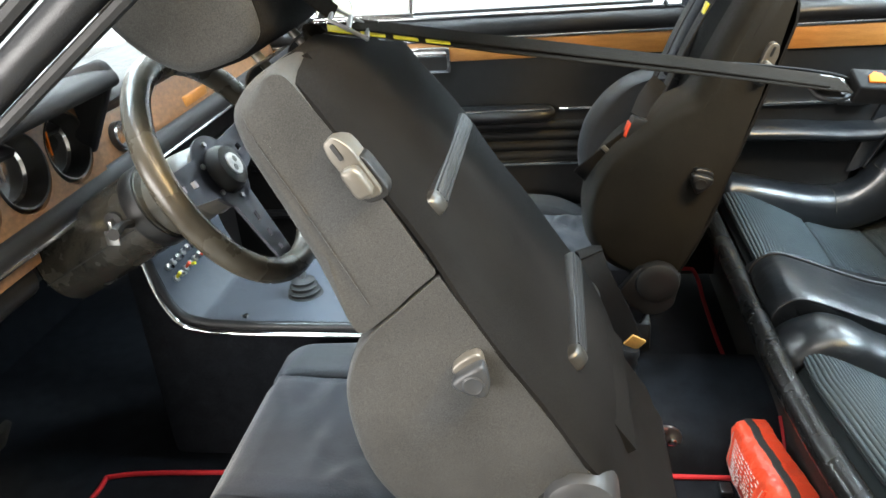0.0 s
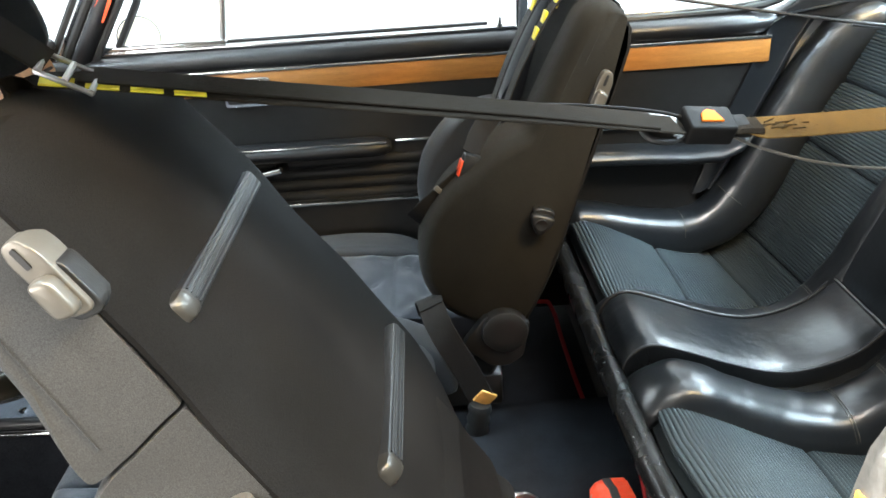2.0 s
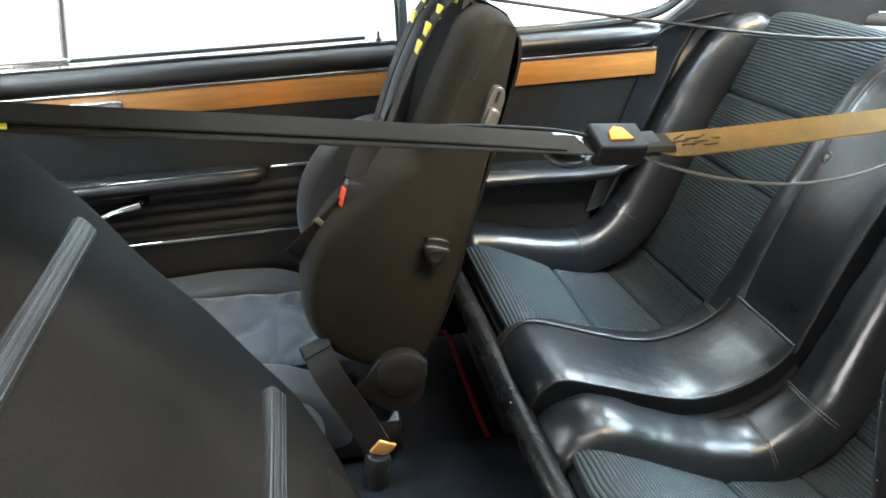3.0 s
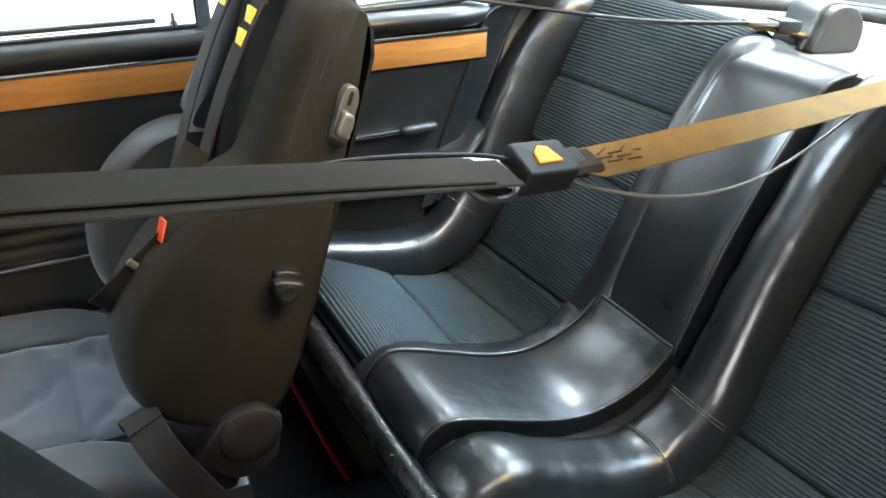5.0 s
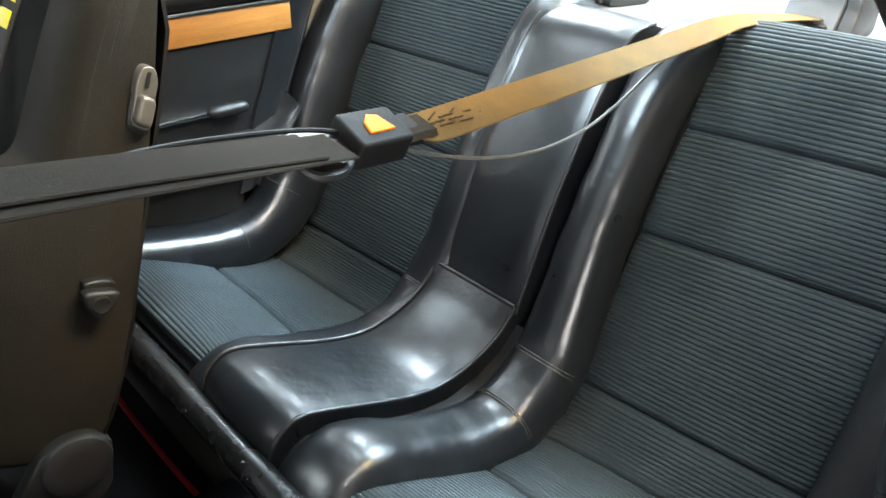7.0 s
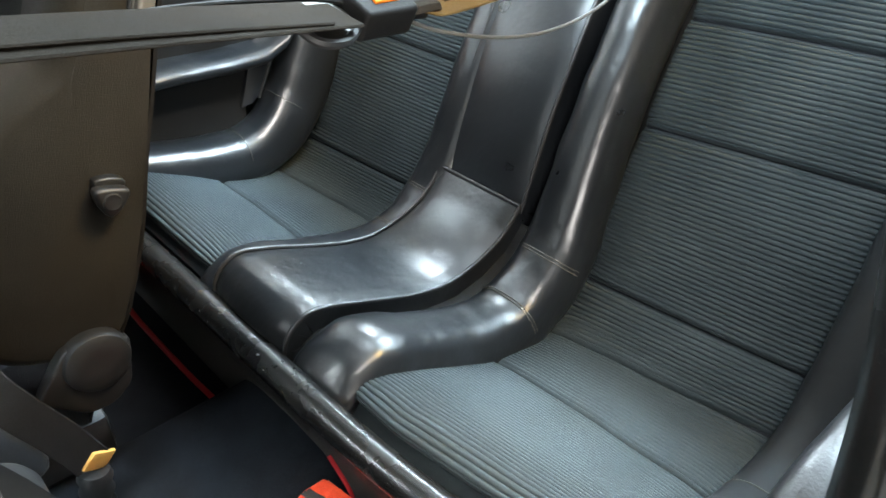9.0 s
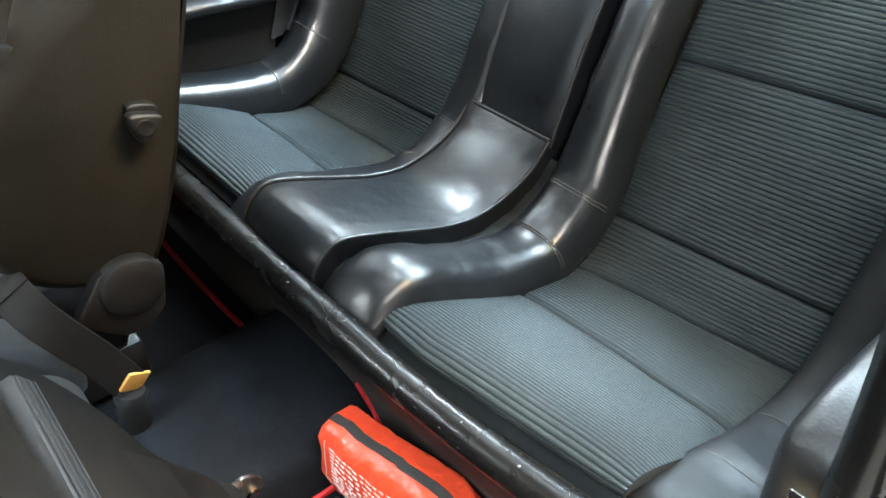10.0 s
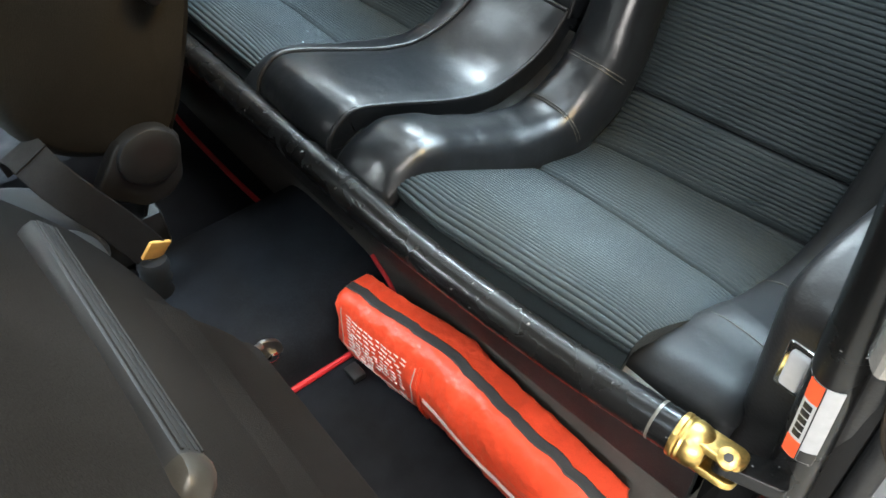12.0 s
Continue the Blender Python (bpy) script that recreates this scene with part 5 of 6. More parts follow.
    # shoulder belts that hang down the front
    for y, prints in belts:
        pts = [(0.015, y, 0.612), (-0.028, y, 0.612), (-0.062, y, 0.56), (-0.085, y * 0.98, 0.45), (-0.095, y * 0.95, 0.33), (-0.10, y * 0.9, 0.20)]
        b = part("shoulder_belt", turned(strap(pts, 0.05, 0.003, (0, 1, 0), 40), m), WEB_GREY, seat, "black harness belt with yellow marks")
        for k in range(prints):
            u = 0.605 - 0.032 * k
            x = float(np.interp(u, [0.45, 0.56, 0.612], [-0.0875, -0.0645, -0.031]))
            part("yellow_mark", turned(box(x - 0.004, x + 0.001, y - 0.016, y + 0.016, u - 0.012, u + 0.010, 0.001), m), YELLOW, b)
    return seat, m


front_seat("grey wool sports seat folded forward, with silver knob and lever", -0.466, (0.188, 0.608), -34.6, -0.350, 0.515, False, ((-0.08, 0), (0.08, 0)))
front_seat("grey wool sports seat coloured as in shade, with yellow-marked harness, beside the closed door", 0.315, (0.372, 0.500), 18.0, -0.16, 0.490, True, ((-0.075, 4), (0.075, 3)))

# belt latches by the tunnel
stalk = thing("belt_stalk", "black belt latch stalk with an ochre tag beside the tunnel", "belt latch", at=(0.31, 0.06, 0.27))
part("sleeve", strap([(0.228, 0.068, 0.553), (0.240, 0.042, 0.525), (0.257, 0.03, 0.49), (0.286, 0.028, 0.429), (0.312, 0.026, 0.362)], 0.048, 0.003, (0.93, 0, 0.37), 24), WEB_DARK, stalk, "black webbing sleeve")
part("tag", turned(box(-0.019, 0.019, -0.003, 0.003, -0.016, 0.016, 0.002), Matrix.Translation((0.320, 0.026, 0.362)) @ pose(0, 0, 0, 20, 35, 20)), TAN_TAG, stalk, "ochre plastic tag")
part("bellows", lathe([(0.012 * k, 0.020 + 0.004 * (k % 2)) for k in range(7)], (0.300, 0.03, 0.275), (0.15, 0, 1), 20), RUBBER, stalk)

lap = thing("lap_belt", "black lap belt looped round the far seat's cushion", "belt", at=(0.22, 0.06, 0.45))
part("webbing", strap([(0.225, 0.17, 0.478), (0.222, 0.14, 0.515), (0.222, 0.10, 0.550), (0.226, 0.080, 0.557), (0.230, 0.062, 0.551)], 0.048, 0.003, (0.93, 0, 0.37), 30), WEB_DARK, lap)
harness_lock = thing("harness_lock", "black harness lock with an orange-red button on the far seat", "buckle", at=(0.316, 0.12, 0.80))
lock = Matrix.Translation((0.318, 0.120, 0.795)) @ pose(0, 0, 0, 0, 20, 10)
part("case", turned(box(-0.020, 0.020, -0.012, 0.014, -0.028, 0.030, 0.005), lock), PLASTIC, harness_lock)
part("button", turned(box(-0.0222, -0.0185, -0.009, 0.011, -0.014, 0.016, 0.001), lock), RED_PLASTIC, harness_lock, "orange-red button")
part("webbing", strap([(0.320, 0.124, 0.825), (0.338, 0.15, 0.853), (0.37, 0.20, 0.875)], 0.034, 0.003, (0.8, 0.3, -0.3), 14), WEB_DARK, harness_lock)
part("webbing", strap([(0.308, 0.122, 0.785), (0.267, 0.123, 0.752), (0.226, 0.130, 0.716), (0.212, 0.155, 0.690), (0.225, 0.185, 0.672)], 0.036, 0.003, (0.66, 0.1, -0.75), 30), WEB_DARK, harness_lock)
part("adjuster", turned(box(-0.005, 0.005, -0.003, 0.003, -0.021, 0.021, 0.002), Matrix.Translation((0.267, 0.120, 0.752)) @ pose(0, 0, 0, 0, -42, 0)), SILVER, harness_lock, "steel strap adjuster")

hook = thing("seat_hinge_bolt", "bright steel hinge plate with a bolt beside the tunnel", "hinge", at=(0.36, -0.17, 0.2))
part("plate", turned(prism(closed_smooth([(0.0, 0.028), (0.022, 0.012), (0.022, -0.014), (0.0, -0.022), (-0.014, -0.008), (-0.004, 0.008), (-0.016, 0.020)], 26), "y", -0.003, 0.003, 0.001), Matrix.Translation((0.372, -0.160, 0.262))), STEEL, hook)
part("bolt_head", lathe([(0, 0.010), (0.006, 0.010), (0.008, 0.007), (0.0085, 0.003)], (0.378, -0.163, 0.256), (0, -1, 0), 6), CHROME, hook)
part("arm", tube([(0.366, -0.165, 0.288), (0.352, -0.170, 0.292), (0.335, -0.176, 0.280)], 0.006, 8, steps=8), STEEL, hook)


# ---- harness across the car ----
def along(a, b, f):
    return tuple(np.array(a) + f * (np.array(b) - np.array(a)))


A, B = (-0.100, -0.468, 1.128), (0.550, -0.308, 0.989)
harness = thing("harness_strap", "black harness strap with yellow marks leading to the buckle", "harness strap", at=A)
part("webbing", strap([(-0.13, -0.515, 1.113), A, along(A, B, 0.3), along(A, B, 0.7), B], 0.040, 0.0026, ((0.1, 1, 0.1), (0.1, 1, 0.1), (0, 1, 0.12), (0, 1, 0.16), (0, 1, 0.2)), 40), WEB_BLACK, harness)
for k in range(4):
    p = along(A, B, 0.01 + 0.058 * k)
    part("yellow_mark", turned(box(-0.015, 0.015, -0.012, 0.012, -0.0008, 0.0008), Matrix.Translation((p[0], p[1] - 0.008, p[2] + 0.0012)) @ pose(0, 0, 0, 7, 12, 18)), YELLOW, harness)
slider = Matrix.Translation((-0.082, -0.470, 1.134)) @ pose(0, 0, 0, 8, 32, 14)
for y in (-0.026, 0.026):
    part("slider_side", turned(box(-0.026, 0.026, y - 0.003, y + 0.003, -0.002, 0.002, 0.001), slider), STEEL, harness, "steel strap slider")
for x in (-0.024, 0.0, 0.024):
    part("slider_bar", turned(tube([(x, -0.026, 0), (x, 0.026, 0)], 0.0034, 8), slider), STEEL, harness)
part("webbing", strap([(-0.098, -0.472, 1.146), (-0.120, -0.478, 1.168), (-0.150, -0.488, 1.20)], 0.046, 0.0026, (0.1, 1, 0.05), 10), WEB_BLACK, harness)
part("webbing", strap([(-0.080, -0.452, 1.129), (0.05, -0.422, 1.101), (0.20, -0.386, 1.069), (0.36, -0.348, 1.0340), (0.52, -0.314, 0.9985)], 0.038, 0.0024, ((0.1, 1, 0.1), (0, 1, 0.12), (0, 1, 0.14), (0, 1, 0.16), (0, 1, 0.2)), 30), WEB_BLACK, harness)

way = (Vector((1.30, -0.205, 0.955)) - Vector(A)).normalized()
turn = Matrix.Translation((0.592, -0.292, 0.982)) @ way.to_track_quat("X", "Z").to_matrix().to_4x4() @ pose(0, 0, 0, 24, 0, 0)
buckle = thing("harness_buckle", "black push-button harness buckle with an orange button", "buckle", at=(0.592, -0.281, 0.981))
part("case", turned(prism(rounded([(-0.034, -0.021), (0.030, -0.023), (0.034, 0.021), (-0.030, 0.023)], 0.006), "z", -0.015, 0.013, 0.004), turn), BUCKLE, buckle)
part("button", turned(prism([(-0.016, -0.010), (0.014, -0.010), (0.008, 0.009), (-0.002, 0.012), (-0.012, 0.004)], "z", 0.0125, 0.0155, 0.001), turn), ORANGE, buckle, "orange push button")
tongue = part("tongue", turned(prism(closed_smooth([(-0.034, -0.016), (-0.060, -0.026), (-0.082, -0.020), (-0.084, 0.020), (-0.060, 0.024), (-0.034, 0.014)], 30), "z", -0.004, -0.001, 0.0008), turn), CAP, buckle, "dull steel belt tongue")
part("tongue_edge", turned(tube([(-0.034, -0.014, -0.003), (-0.06, -0.027, -0.003), (-0.085, -0.020, -0.003), (-0.087, 0.018, -0.003)], 0.0045, 8, steps=20), turn), RUBBER, tongue)
part("rivet", turned(lathe([(0, 0.007), (0.003, 0.006), (0.0035, 0.003)], (-0.047, 0.002, 0.0), (0, 0, 1), 14), turn), CAP, tongue)
part("neck", turned(prism(rounded([(0.032, -0.015), (0.058, -0.017), (0.058, 0.017), (0.032, 0.015)], 0.004), "z", -0.008, 0.004, 0.002), turn), BUCKLE, buckle)

tan_belt = thing("tan_belt", "tan webbing from the buckle to the reel over the rear seat", "belt", at=(1.3, -0.205, 0.955))
part("webbing", strap([(0.632, -0.286, 0.974), (0.70, -0.272, 0.966), (0.95, -0.240, 0.958), (1.20, -0.214, 0.955), (1.31, -0.210, 0.958), (1.42, -0.213, 0.949), (1.53, -0.222, 0.934)], 0.045, 0.0024, ((0, 1, 0.2), (0, 0.95, 0.3), (0, 0.95, 0.3), (0, 0.97, 0.25), (0, 1, 0.15), (0, 1, 0.1), (0, 1, 0)), 60, (0.46, 1.0)), WEB_TAN, tan_belt)
for k in range(14):
    a = Vector((0.660 + 0.0052 * k, -0.2905 + 0.0014 * k + 0.006 * (k % 3), 0.9728 - 0.0009 * k + 0.0018 * (k % 3)))
    part("stitch", tube([a, a + Vector((0.015, 0.009 - 0.012 * (k % 2), 0.0012))], 0.0010, 5), STITCH, tan_belt, "dark brown stitch")
part("sewn_end", strap([(0.620, -0.289, 0.9760), (0.640, -0.284, 0.9745), (0.662, -0.280, 0.9725)], 0.026, 0.009, ((0, 1, 0.2), (0, 0.97, 0.25), (0, 0.95, 0.3)), 14), WEB_BLACK, tan_belt, "dark sewn end")
cable = solo("belt_cable", tube([(0.20, -0.375, 1.062), (0.32, -0.336, 1.038), (0.42, -0.302, 1.022), (0.52, -0.289, 1.004), (0.575, -0.289, 0.989)], 0.0022, 8, steps=30), BUCKLE, "thin black cable along the harness strap", "cable")
solo("belt_cable", tube([(0.620, -0.295, 0.968), (0.659, -0.290, 0.948), (0.723, -0.285, 0.925), (0.795, -0.275, 0.906), (0.86, -0.264, 0.896), (0.94, -0.250, 0.894), (1.03, -0.234, 0.908), (1.115, -0.220, 0.931), (1.18, -0.212, 0.945)], 0.0020, 8, steps=50), CABLE_GREY, "thin grey cable hanging below the tan belt", "cable")


def reel(x, y, turn_z, label):
    r = thing("belt_reel", label, "belt reel", "belt reels on the shelf", at=(x, y, 0.905))
    mm = Matrix.Translation((x, y, 0.905)) @ pose(0, 0, 0, 0, 0, turn_z)
    side = closed_smooth([(-0.052, 0.004), (-0.030, 0.0), (0.040, 0.0), (0.052, 0.020), (0.050, 0.055), (0.028, 0.082), (-0.004, 0.086), (-0.026, 0.072), (-0.034, 0.046), (-0.046, 0.024)], 50)
    housing = part("housing", turned(prism(side, "y", -0.040, 0.050, 0.003), mm), REEL_GREY, r, "satin grey housing")
    part("slot", turned(box(-0.058, -0.030, -0.030, 0.040, 0.008, 0.022, 0.003), mm), RUBBER, housing, "black belt slot")
    part("drum_cover", turned(prism([(0.010 + (x - 0.008) * 0.93, 0.04 + (z - 0.042) * 0.95) for x, z in side], "y", -0.066, -0.041, 0.004), mm), GREY_PLASTIC, r, "matt grey end cover")
    part("foot", turned(box(-0.075, -0.03, -0.03, 0.03, 0.0, 0.008, 0.002), mm), STEEL, r, "steel foot")
    return r


reel(1.575, -0.225, 0, "grey belt reel on the parcel shelf behind the tan belt")
reel(1.505, 0.165, -15, "grey belt reel on the parcel shelf behind the far rear seat")
clip = thing("belt_clip", "steel and black belt clip on top of the far rear seat", "belt clip", at=(1.32, 0.12, 0.95))
part("tongue", turned(box(-0.03, 0.03, -0.018, 0.018, -0.004, 0.004, 0.003), Matrix.Translation((1.33, 0.135, 0.968)) @ pose(0, 0, 0, 0, 5, -12)), STEEL, clip)
part("body", turned(box(-0.025, 0.02, -0.022, 0.022, -0.010, 0.010, 0.004), Matrix.Translation((1.375, 0.125, 0.962)) @ pose(0, 0, 0, 0, 5, -12)), PLASTIC, clip)
part("webbing", strap([(1.30, 0.142, 0.966), (1.40, 0.135, 0.945), (1.475, 0.165, 0.928)], 0.03, 0.008, (0.1, 1, 0), 16), WEB_TAN, clip)
solo("tie_line", tube([(0.575, 0.26, 1.075), (0.85, 0.215, 1.025), (1.10, 0.175, 0.985), (1.30, 0.142, 0.969)], 0.0030, 8, steps=30), RUBBER, "thin black line from the seat to the shelf clip", "cable")
solo("tie_line", tube([(1.02, 0.20, 0.990), (1.12, 0.18, 0.978), (1.30, 0.150, 0.966)], 0.0026, 8, steps=20), RUBBER, "thin black line from the seat to the shelf clip", "cable")


# ---- dashboard ----
dash = thing("dashboard", "black padded dashboard with walnut fascia and round dials", "dashboard", at=(-0.65, YC, 0.7))
part("top_pad", loft([[(x, y, z) for x, z in smooth_path([(-0.60, 0.935), (-0.585, 0.955), (-0.62, 0.972), (-0.80, 0.955), (-1.02, 0.90), (-1.02, 0.87), (-0.70, 0.90), (-0.61, 0.92)], 24)] for y in np.linspace(-0.69, 0.595, 10)]), VINYL_SOFT, dash, "black padded dash top")
part("fascia", prism([(-0.625, 0.93), (-0.605, 0.93), (-0.585, 0.84), (-0.605, 0.84)], "y", -0.68, 0.59), WOOD_SHADED, dash, "walnut fascia in a shaded brown")
part("lower_roll", tube([(-0.555, -0.69, 0.852), (-0.55, -0.3, 0.853), (-0.55, 0.59, 0.853)], 0.022, 16), DASH, dash, "black padded roll")
part("chrome_strip", tube([(-0.532, -0.69, 0.843), (-0.528, 0.59, 0.843)], 0.004, 8), CHROME, dash, "thin chrome strip")
part("lower_panel", prism([(-0.64, 0.845), (-0.610, 0.835), (-0.640, 0.74), (-0.72, 0.68), (-0.76, 0.68), (-0.69, 0.845)], "y", -0.70, 0.59, 0.006), VINYL, dash)
part("wood_strip", box(-0.560, -0.545, -0.69, -0.542, 0.815, 0.838, 0.003), WOOD_SHADED, dash)
part("knee_edge", tube([(-0.580, -0.69, 0.790), (-0.580, -0.548, 0.790)], 0.024, 14), VINYL_SOFT, dash)
hood = part("dial_hood", loft([[(x, y, z) for x, z in smooth_path([(-0.70, 0.985), (-0.56, 1.024), (-0.500, 1.032), (-0.484, 1.020), (-0.490, 1.006), (-0.53, 0.998), (-0.62, 0.985)], 20)] for y in np.linspace(-0.70, -0.345, 8)]), DASH, dash, "black hood over the dials")
part("hood_cheek", prism(rounded([(-0.66, 0.87), (-0.57, 0.87), (-0.488, 1.025), (-0.505, 1.048), (-0.66, 1.0)], 0.02), "y", -0.357, -0.337, 0.006), DASH, hood)
DIALS = ((-0.625, 0.926, 0.042, 0), (-0.514, 0.932, 0.046, 1), (-0.402, 0.930, 0.044, 0))
WAY = Vector((1, 0, 0.14)).normalized()


def drilled_panel(y0, y1, z0, z1, holes, thick=0.006):
    """A flat panel with round holes, front face first."""
    bm = bmesh.new()
    edges = []
    outlines = [[(y0, z0), (y1, z0), (y1, z1), (y0, z1)]] + [[(y + r * math.cos(a), z + r * math.sin(a)) for a in angles(28)] for y, z, r in holes]
    for line in outlines:
        vs = [bm.verts.new((0, a, b)) for a, b in line]
        edges += [bm.edges.new((vs[k], vs[(k + 1) % len(vs)])) for k in range(len(vs))]
    bmesh.ops.triangle_fill(bm, edges=edges, use_beauty=True)
    out = bmesh.ops.extrude_face_region(bm, geom=list(bm.faces))["geom"]
    for v in out:
        if isinstance(v, bmesh.types.BMVert):
            v.co.x -= thick
    return bm


panel = drilled_panel(-0.69, -0.338, 0.866, 1.012, [(y, z, r * 1.19) for y, z, r, _ in DIALS])
for v in panel.verts:
    v.co.x += -0.554 - 0.14 * (v.co.z - 0.93)
part("dial_panel", panel, WOOD_SHADED, dash, "walnut dial panel")
for y, z, r, pale in DIALS:
    wayd = WAY
    cone = part("dial", lathe([(0.0, r * 1.26), (0.006, r * 1.27), (0.038, r * 1.20), (0.042, r * 1.16), (0.041, r * 1.10), (0.004, r * 0.93)], (-0.595, y, z), wayd, 32), PLASTIC, dash, "round dial in a black cone")
    part("face", lathe([(0.003, r * 0.92), (0.006, r * 0.92)], (-0.593, y, z), wayd, 28), DIAL_PALE if pale else DIAL, cone, "dial face")
    part("ring", lathe([(0.006, r * 0.86), (0.010, r * 0.93), (0.008, r * 0.95), (0.004, r * 0.95)], (-0.592, y, z), wayd, 28), CHROME, cone, "chrome dial ring")
    part("needle", box(-0.5855, -0.5845, y - 0.002, y + 0.002, z - 0.01, z + 0.6 * r), ORANGE if not pale else WHITE_PRINT, cone)
for y in (-0.205, -0.150):
    small = part("dial", lathe([(0, 0.026), (0.016, 0.026), (0.018, 0.023), (0.012, 0.021)], (-0.600, y, 0.885), (1, 0, 0.2), 24), PLASTIC, dash, "small round dial")
    part("ring", lathe([(0.016, 0.022), (0.020, 0.024), (0.017, 0.0255)], (-0.600, y, 0.885), (1, 0, 0.2), 24), CHROME, small)
part("vent", box(-0.612, -0.590, 0.05, 0.16, 0.862, 0.885, 0.003), WOOD, dash)

dash.location += Vector((0.012, 0.0, 0.036))

# steering column and wheel
WC, WN = Vector((-0.286, -0.432, 0.944)), Vector((0.875, 0, 0.484)).normalized()
WU = Vector((-0.484, 0, 0.875)).normalized()
WR = Vector((0, 1, 0))
column = thing("steering_column", "worn black steering column with stalks and ignition lock", "steering column", at=tuple(WC - 0.3 * WN))
CW = WC + 0.010 * WU
shroud = part("shroud", lathe([(0, 0.048), (0.006, 0.057), (0.012, 0.060), (0.190, 0.061), (0.196, 0.062), (0.214, 0.062), (0.222, 0.058), (0.226, 0.046)], CW - 0.340 * WN, WN, 40), PLASTIC_WORN, column)
part("parting_line", tube([CW - 0.332 * WN - 0.0602 * WR - 0.006 * WU, CW - 0.150 * WN - 0.0612 * WR - 0.006 * WU], 0.0011, 6), RUBBER, shroud)
part("band", lathe([(0.0, 0.0620), (0.002, 0.0630), (0.024, 0.0630), (0.026, 0.0620)], CW - 0.146 * WN, WN, 40), PLASTIC, shroud, "black end band")
part("collar", lathe([(0.0, 0.052), (0.008, 0.054), (0.050, 0.052), (0.080, 0.047), (0.09, 0.04)], WC + 0.004 * WU - 0.118 * WN, WN, 36), HUB_GREY, column, "grey plastic collar")
lock_at = Vector((-0.445, -0.489, 0.889))
part("lock_barrel", lathe([(0, 0.013), (0.006, 0.013), (0.007, 0.006), (0.0072, 0.002)], lock_at, -WR, 20), RUBBER, column, "dark ignition lock")
part("key", turned(merge(box(-0.003, 0.003, -0.016, 0.0, -0.012, 0.004, 0.001), box(-0.011, 0.009, -0.018, -0.014, -0.032, -0.010, 0.002)), Matrix.Translation(lock_at)), STEEL, column, "small key")
part("stalk", tube([WC - 0.15 * WN - 0.05 * WR + 0.01 * WU, WC - 0.13 * WN - 0.10 * WR + 0.02 * WU, WC - 0.11 * WN - 0.15 * WR + 0.02 * WU], [0.006, 0.006, 0.008], 8, steps=10), PLASTIC, column)

wheel = thing("steering_wheel", "leather-rimmed sports steering wheel with drilled dark spokes", "steering wheel", at=tuple(WC))
circle = [WC + 0.163 * (math.cos(a) * WR + math.sin(a) * WU) for a in angles(72)]
rings = []
for i, c in enumerate(circle):
    out = (c - WC).normalized()
    rings.append([c + 0.0185 * math.cos(b) * out + 0.0175 * math.sin(b) * WN for b in angles(16)])
part("rim", loft(rings + [rings[0]], cap=False), LEATHER_RIM, wheel, "worn leather rim")
for ang in (-90, 8, 172):
    a = radians(ang)
    d = math.cos(a) * WR + math.sin(a) * WU
    s = d.cross(WN)
    mm = Matrix((Vector((*d, 0)), Vector((*s, 0)), Vector((*WN, 0)), (0, 0, 0, 1))).transposed()
    mm.translation = WC - 0.018 * WN
    rails = [prism([(0.03, k * 0.032), (0.03, k * 0.005), (0.158, k * 0.004), (0.158, k * 0.020)], "z", -0.002, 0.002) for k in (-1, 1)]
    rungs = [prism([(x, -0.016), (x + w, -0.016), (x + w, 0.016), (x, 0.016)], "z", -0.002, 0.002) for x, w in ((0.03, 0.042), (0.086, 0.016), (0.114, 0.016), (0.138, 0.018))]
    part("spoke", turned(merge(*rails, *rungs), mm), SPOKE, wheel, "drilled dark spoke")
part("hub", lathe([(-0.10, 0.030), (-0.05, 0.050), (-0.022, 0.046), (-0.020, 0.040)], WC, WN, 30), HUB_GREY, wheel, "grey hub")
part("spoke_plate", lathe([(-0.021, 0.054), (-0.0205, 0.056), (-0.0165, 0.056), (-0.016, 0.054)], WC, WN, 36), SPOKE, wheel, "dark round spoke plate")
part("horn_button", lathe([(-0.024, 0.036), (-0.005, 0.034), (0.004, 0.029), (0.006, 0.022)], WC, WN, 32), PLASTIC, wheel, "black horn button")
badge = part("badge", lathe([(0.0062, 0.017), (0.0075, 0.016), (0.008, 0.012)], WC, WN, 28), STEEL, wheel, "round badge")
for k in range(4):
    a = radians(45 + 90 * k)
    part("badge_field", lathe([(0.0078, 0.005), (0.0082, 0.005), (0.0084, 0.003)], WC + 0.0070 * (math.cos(a) * WR + math.sin(a) * WU), WN, 10), (DIAL, LABEL_GREY)[k % 2], badge)
for k in range(6):
    a = radians(30 + 60 * k)
    part("screw", lathe([(-0.016, 0.004), (-0.013, 0.004), (-0.0125, 0.002)], WC + 0.043 * (math.cos(a) * WR + math.sin(a) * WU), WN, 8), STEEL, wheel)

# middle console with the gear lever
console = thing("centre_console", "blue-grey centre console with chrome edge, switches and gear lever", "console", at=(-0.4, 0, 0.3))
part("body", prism(rounded([(-0.66, 0.20), (-0.66, 0.71), (-0.63, 0.69), (-0.608, 0.575), (-0.575, 0.520), (-0.52, 0.503), (-0.10, 0.497), (-0.05, 0.42), (-0.05, 0.20)], 0.02), "y", -0.175, 0.14, 0.01), CARPET, console, "black carpeted console sides")
edge = [(-0.624, 0.70), (-0.618, 0.64), (-0.604, 0.578), (-0.575, 0.528), (-0.53, 0.512), (-0.484, 0.508), (-0.40, 0.505), (-0.10, 0.502)]
part("chrome_edge", tube([(x, -0.176, z) for x, z in edge], 0.006, 10, steps=50), CHROME, console, "chrome edge strip")
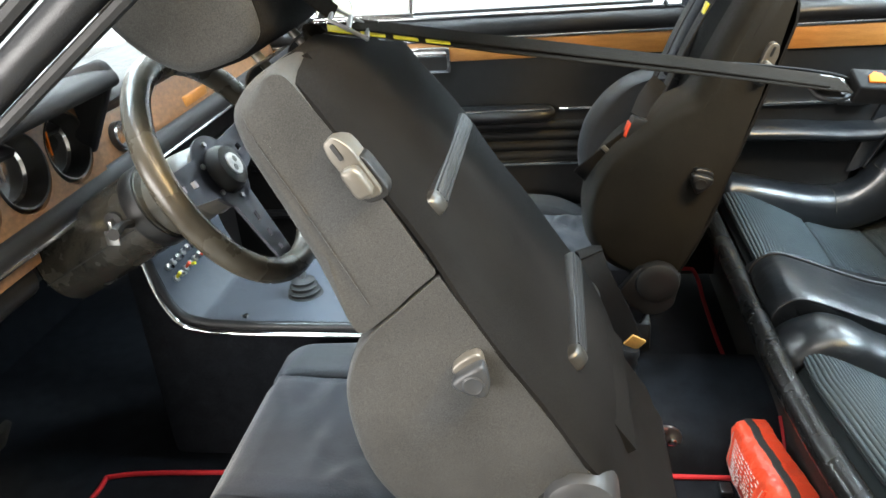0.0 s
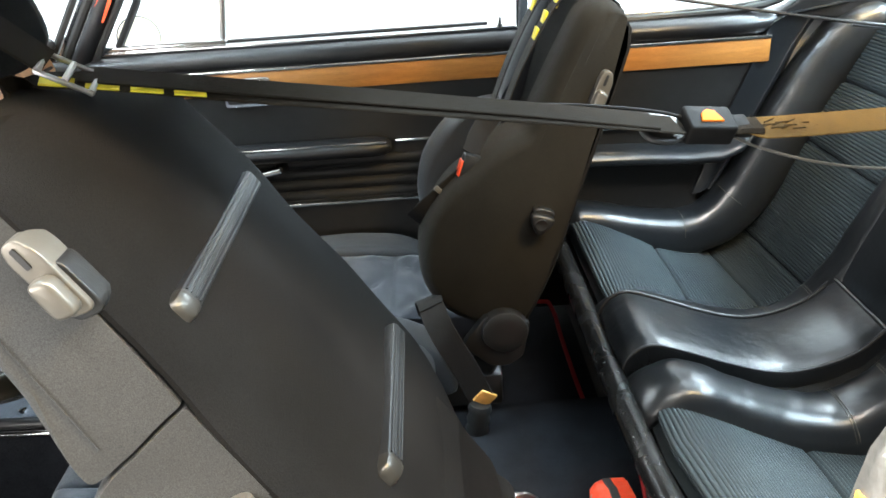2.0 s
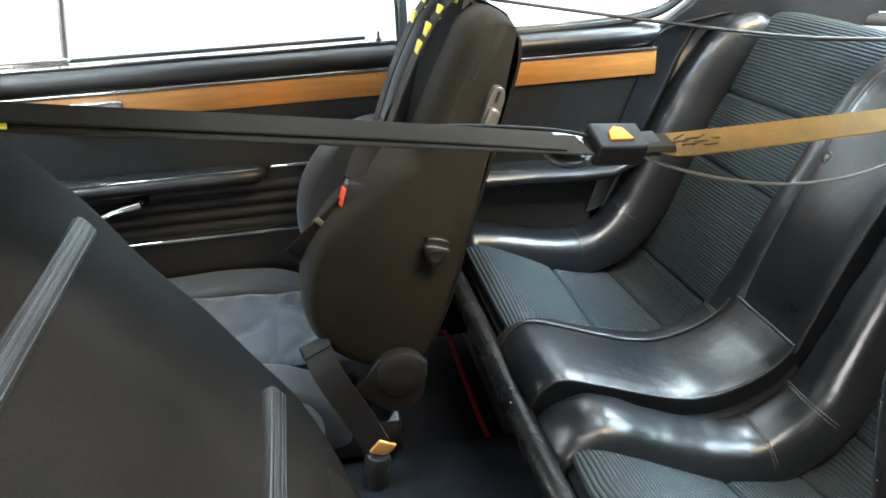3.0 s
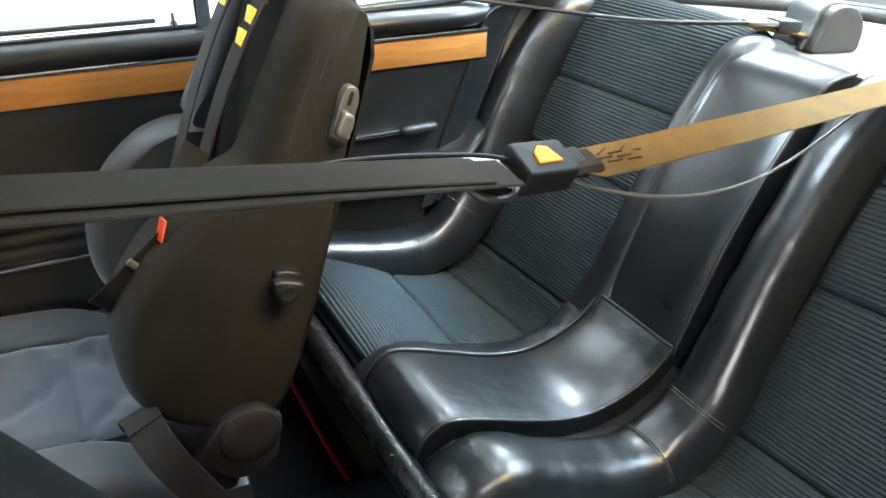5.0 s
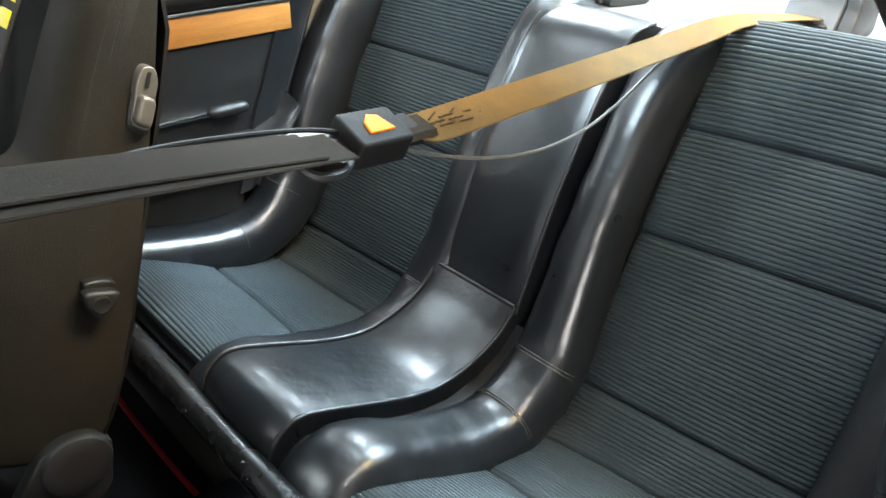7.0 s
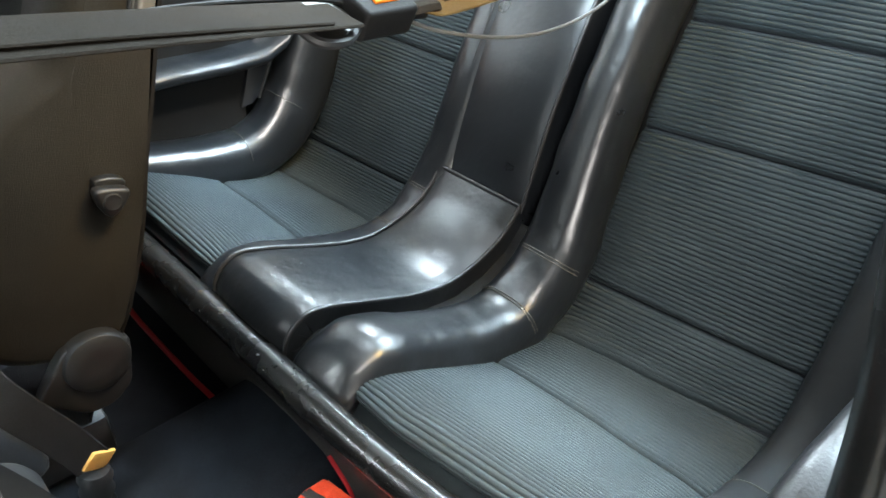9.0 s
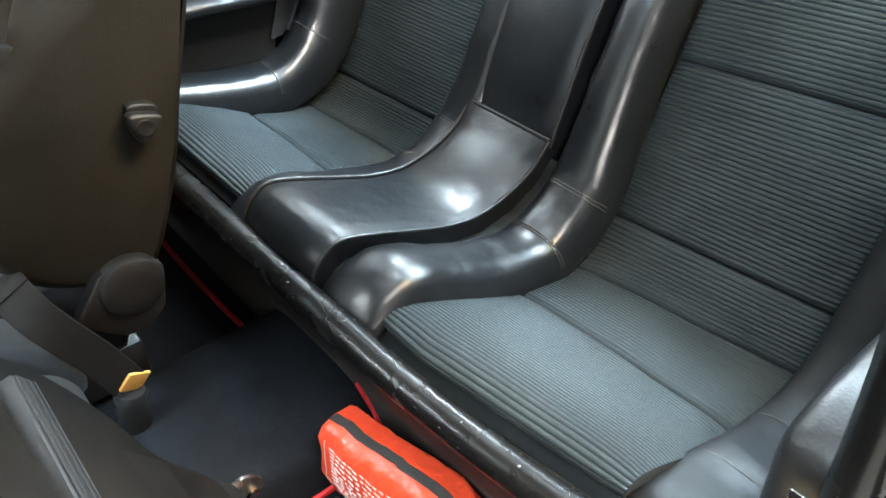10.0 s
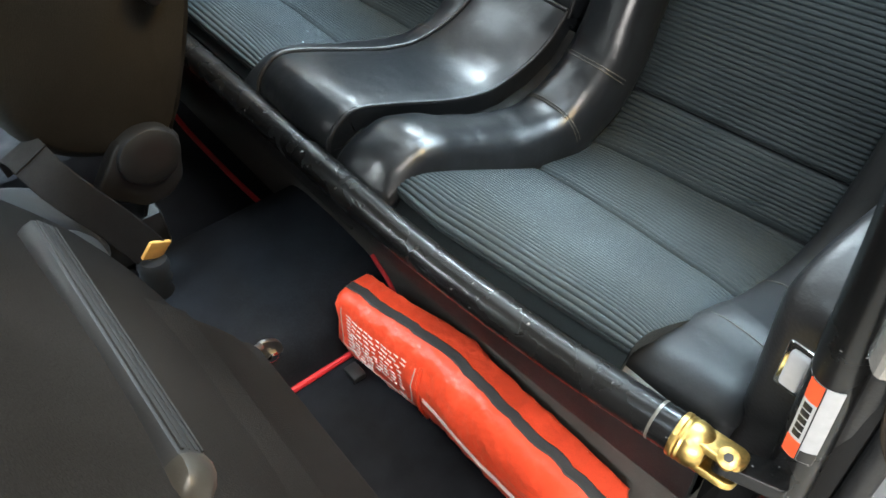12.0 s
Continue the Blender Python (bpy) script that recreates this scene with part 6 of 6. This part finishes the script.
part("edge_roll", tube([(x + 0.003, -0.166, z + 0.013) for x, z in edge], 0.010, 10, steps=50), VINYL_SOFT, console)
part("tray", loft([[(x, y, z) for y in np.linspace(-0.165, 0.13, 8)] + [(x, y, z - 0.01) for y in np.linspace(0.13, -0.165, 8)] for x, z in smooth_path([(-0.612, 0.70), (-0.602, 0.64), (-0.585, 0.580), (-0.552, 0.534), (-0.49, 0.518), (-0.10, 0.512)], 24)]), TRAY, console, "blue-grey vinyl top")
for r in range(2):
    for k in range(7):
        p = Vector((-0.596 + 0.011 * r, -0.135 + 0.022 * k, 0.632 - 0.026 * r))
        sw = part("switch", lathe([(0, 0.007), (0.005, 0.007), (0.006, 0.004)], p, (0.85, 0, 0.5), 12), STEEL, console, "small toggle switch")
        part("toggle", tube([p, p + Vector((0.014, -0.003, 0.016 if (k + r) % 2 else 0.004))], [0.0025, 0.0036], 8), (CHROME if r == 0 else (YELLOW, STEEL, RED_PLASTIC)[k % 3]), sw)
boot = part("gear_boot", lathe([(0, 0.038), (0.006, 0.040), (0.010, 0.031), (0.017, 0.034), (0.021, 0.027), (0.028, 0.030), (0.032, 0.023), (0.039, 0.025), (0.045, 0.012)], (-0.365, -0.03, 0.508), (0, 0, 1), 28), RUBBER, console, "black rubber gear boot")
part("gear_rod", tube([(-0.365, -0.03, 0.54), (-0.355, -0.03, 0.62), (-0.34, -0.03, 0.68)], 0.006, 10, steps=8), STEEL, boot)
part("gear_knob", lathe([(0, 0.010), (0.01, 0.022), (0.03, 0.024), (0.045, 0.016), (0.048, 0.005)], (-0.34, -0.03, 0.675), (0.1, 0, 1), 22), PLASTIC, boot)
part("bin_screw", lathe([(0, 0.008), (0.004, 0.007), (0.005, 0.003)], (-0.46, -0.13, 0.517), (0, 0, 1), 14), CHROME, console)

# pedals in the dark footwell
for y in (-0.56, -0.44, -0.34):
    ped = thing("pedal", "black pedal with a ribbed rubber pad in the dark footwell", "pedal", "foot pedals", at=(-0.93, y, FLOOR))
    part("pad", turned(box(-0.008, 0.008, -0.03, 0.03, -0.035, 0.035, 0.005), Matrix.Translation((-0.92, y, 0.36)) @ pose(0, 0, 0, 0, 30, 0)), RUBBER, ped)
    part("arm", tube([(-0.93, y, 0.37), (-1.02, y, 0.46), (-1.04, y, 0.62), (-1.0, y, 0.75)], 0.010, 8, steps=12), STEEL, ped)
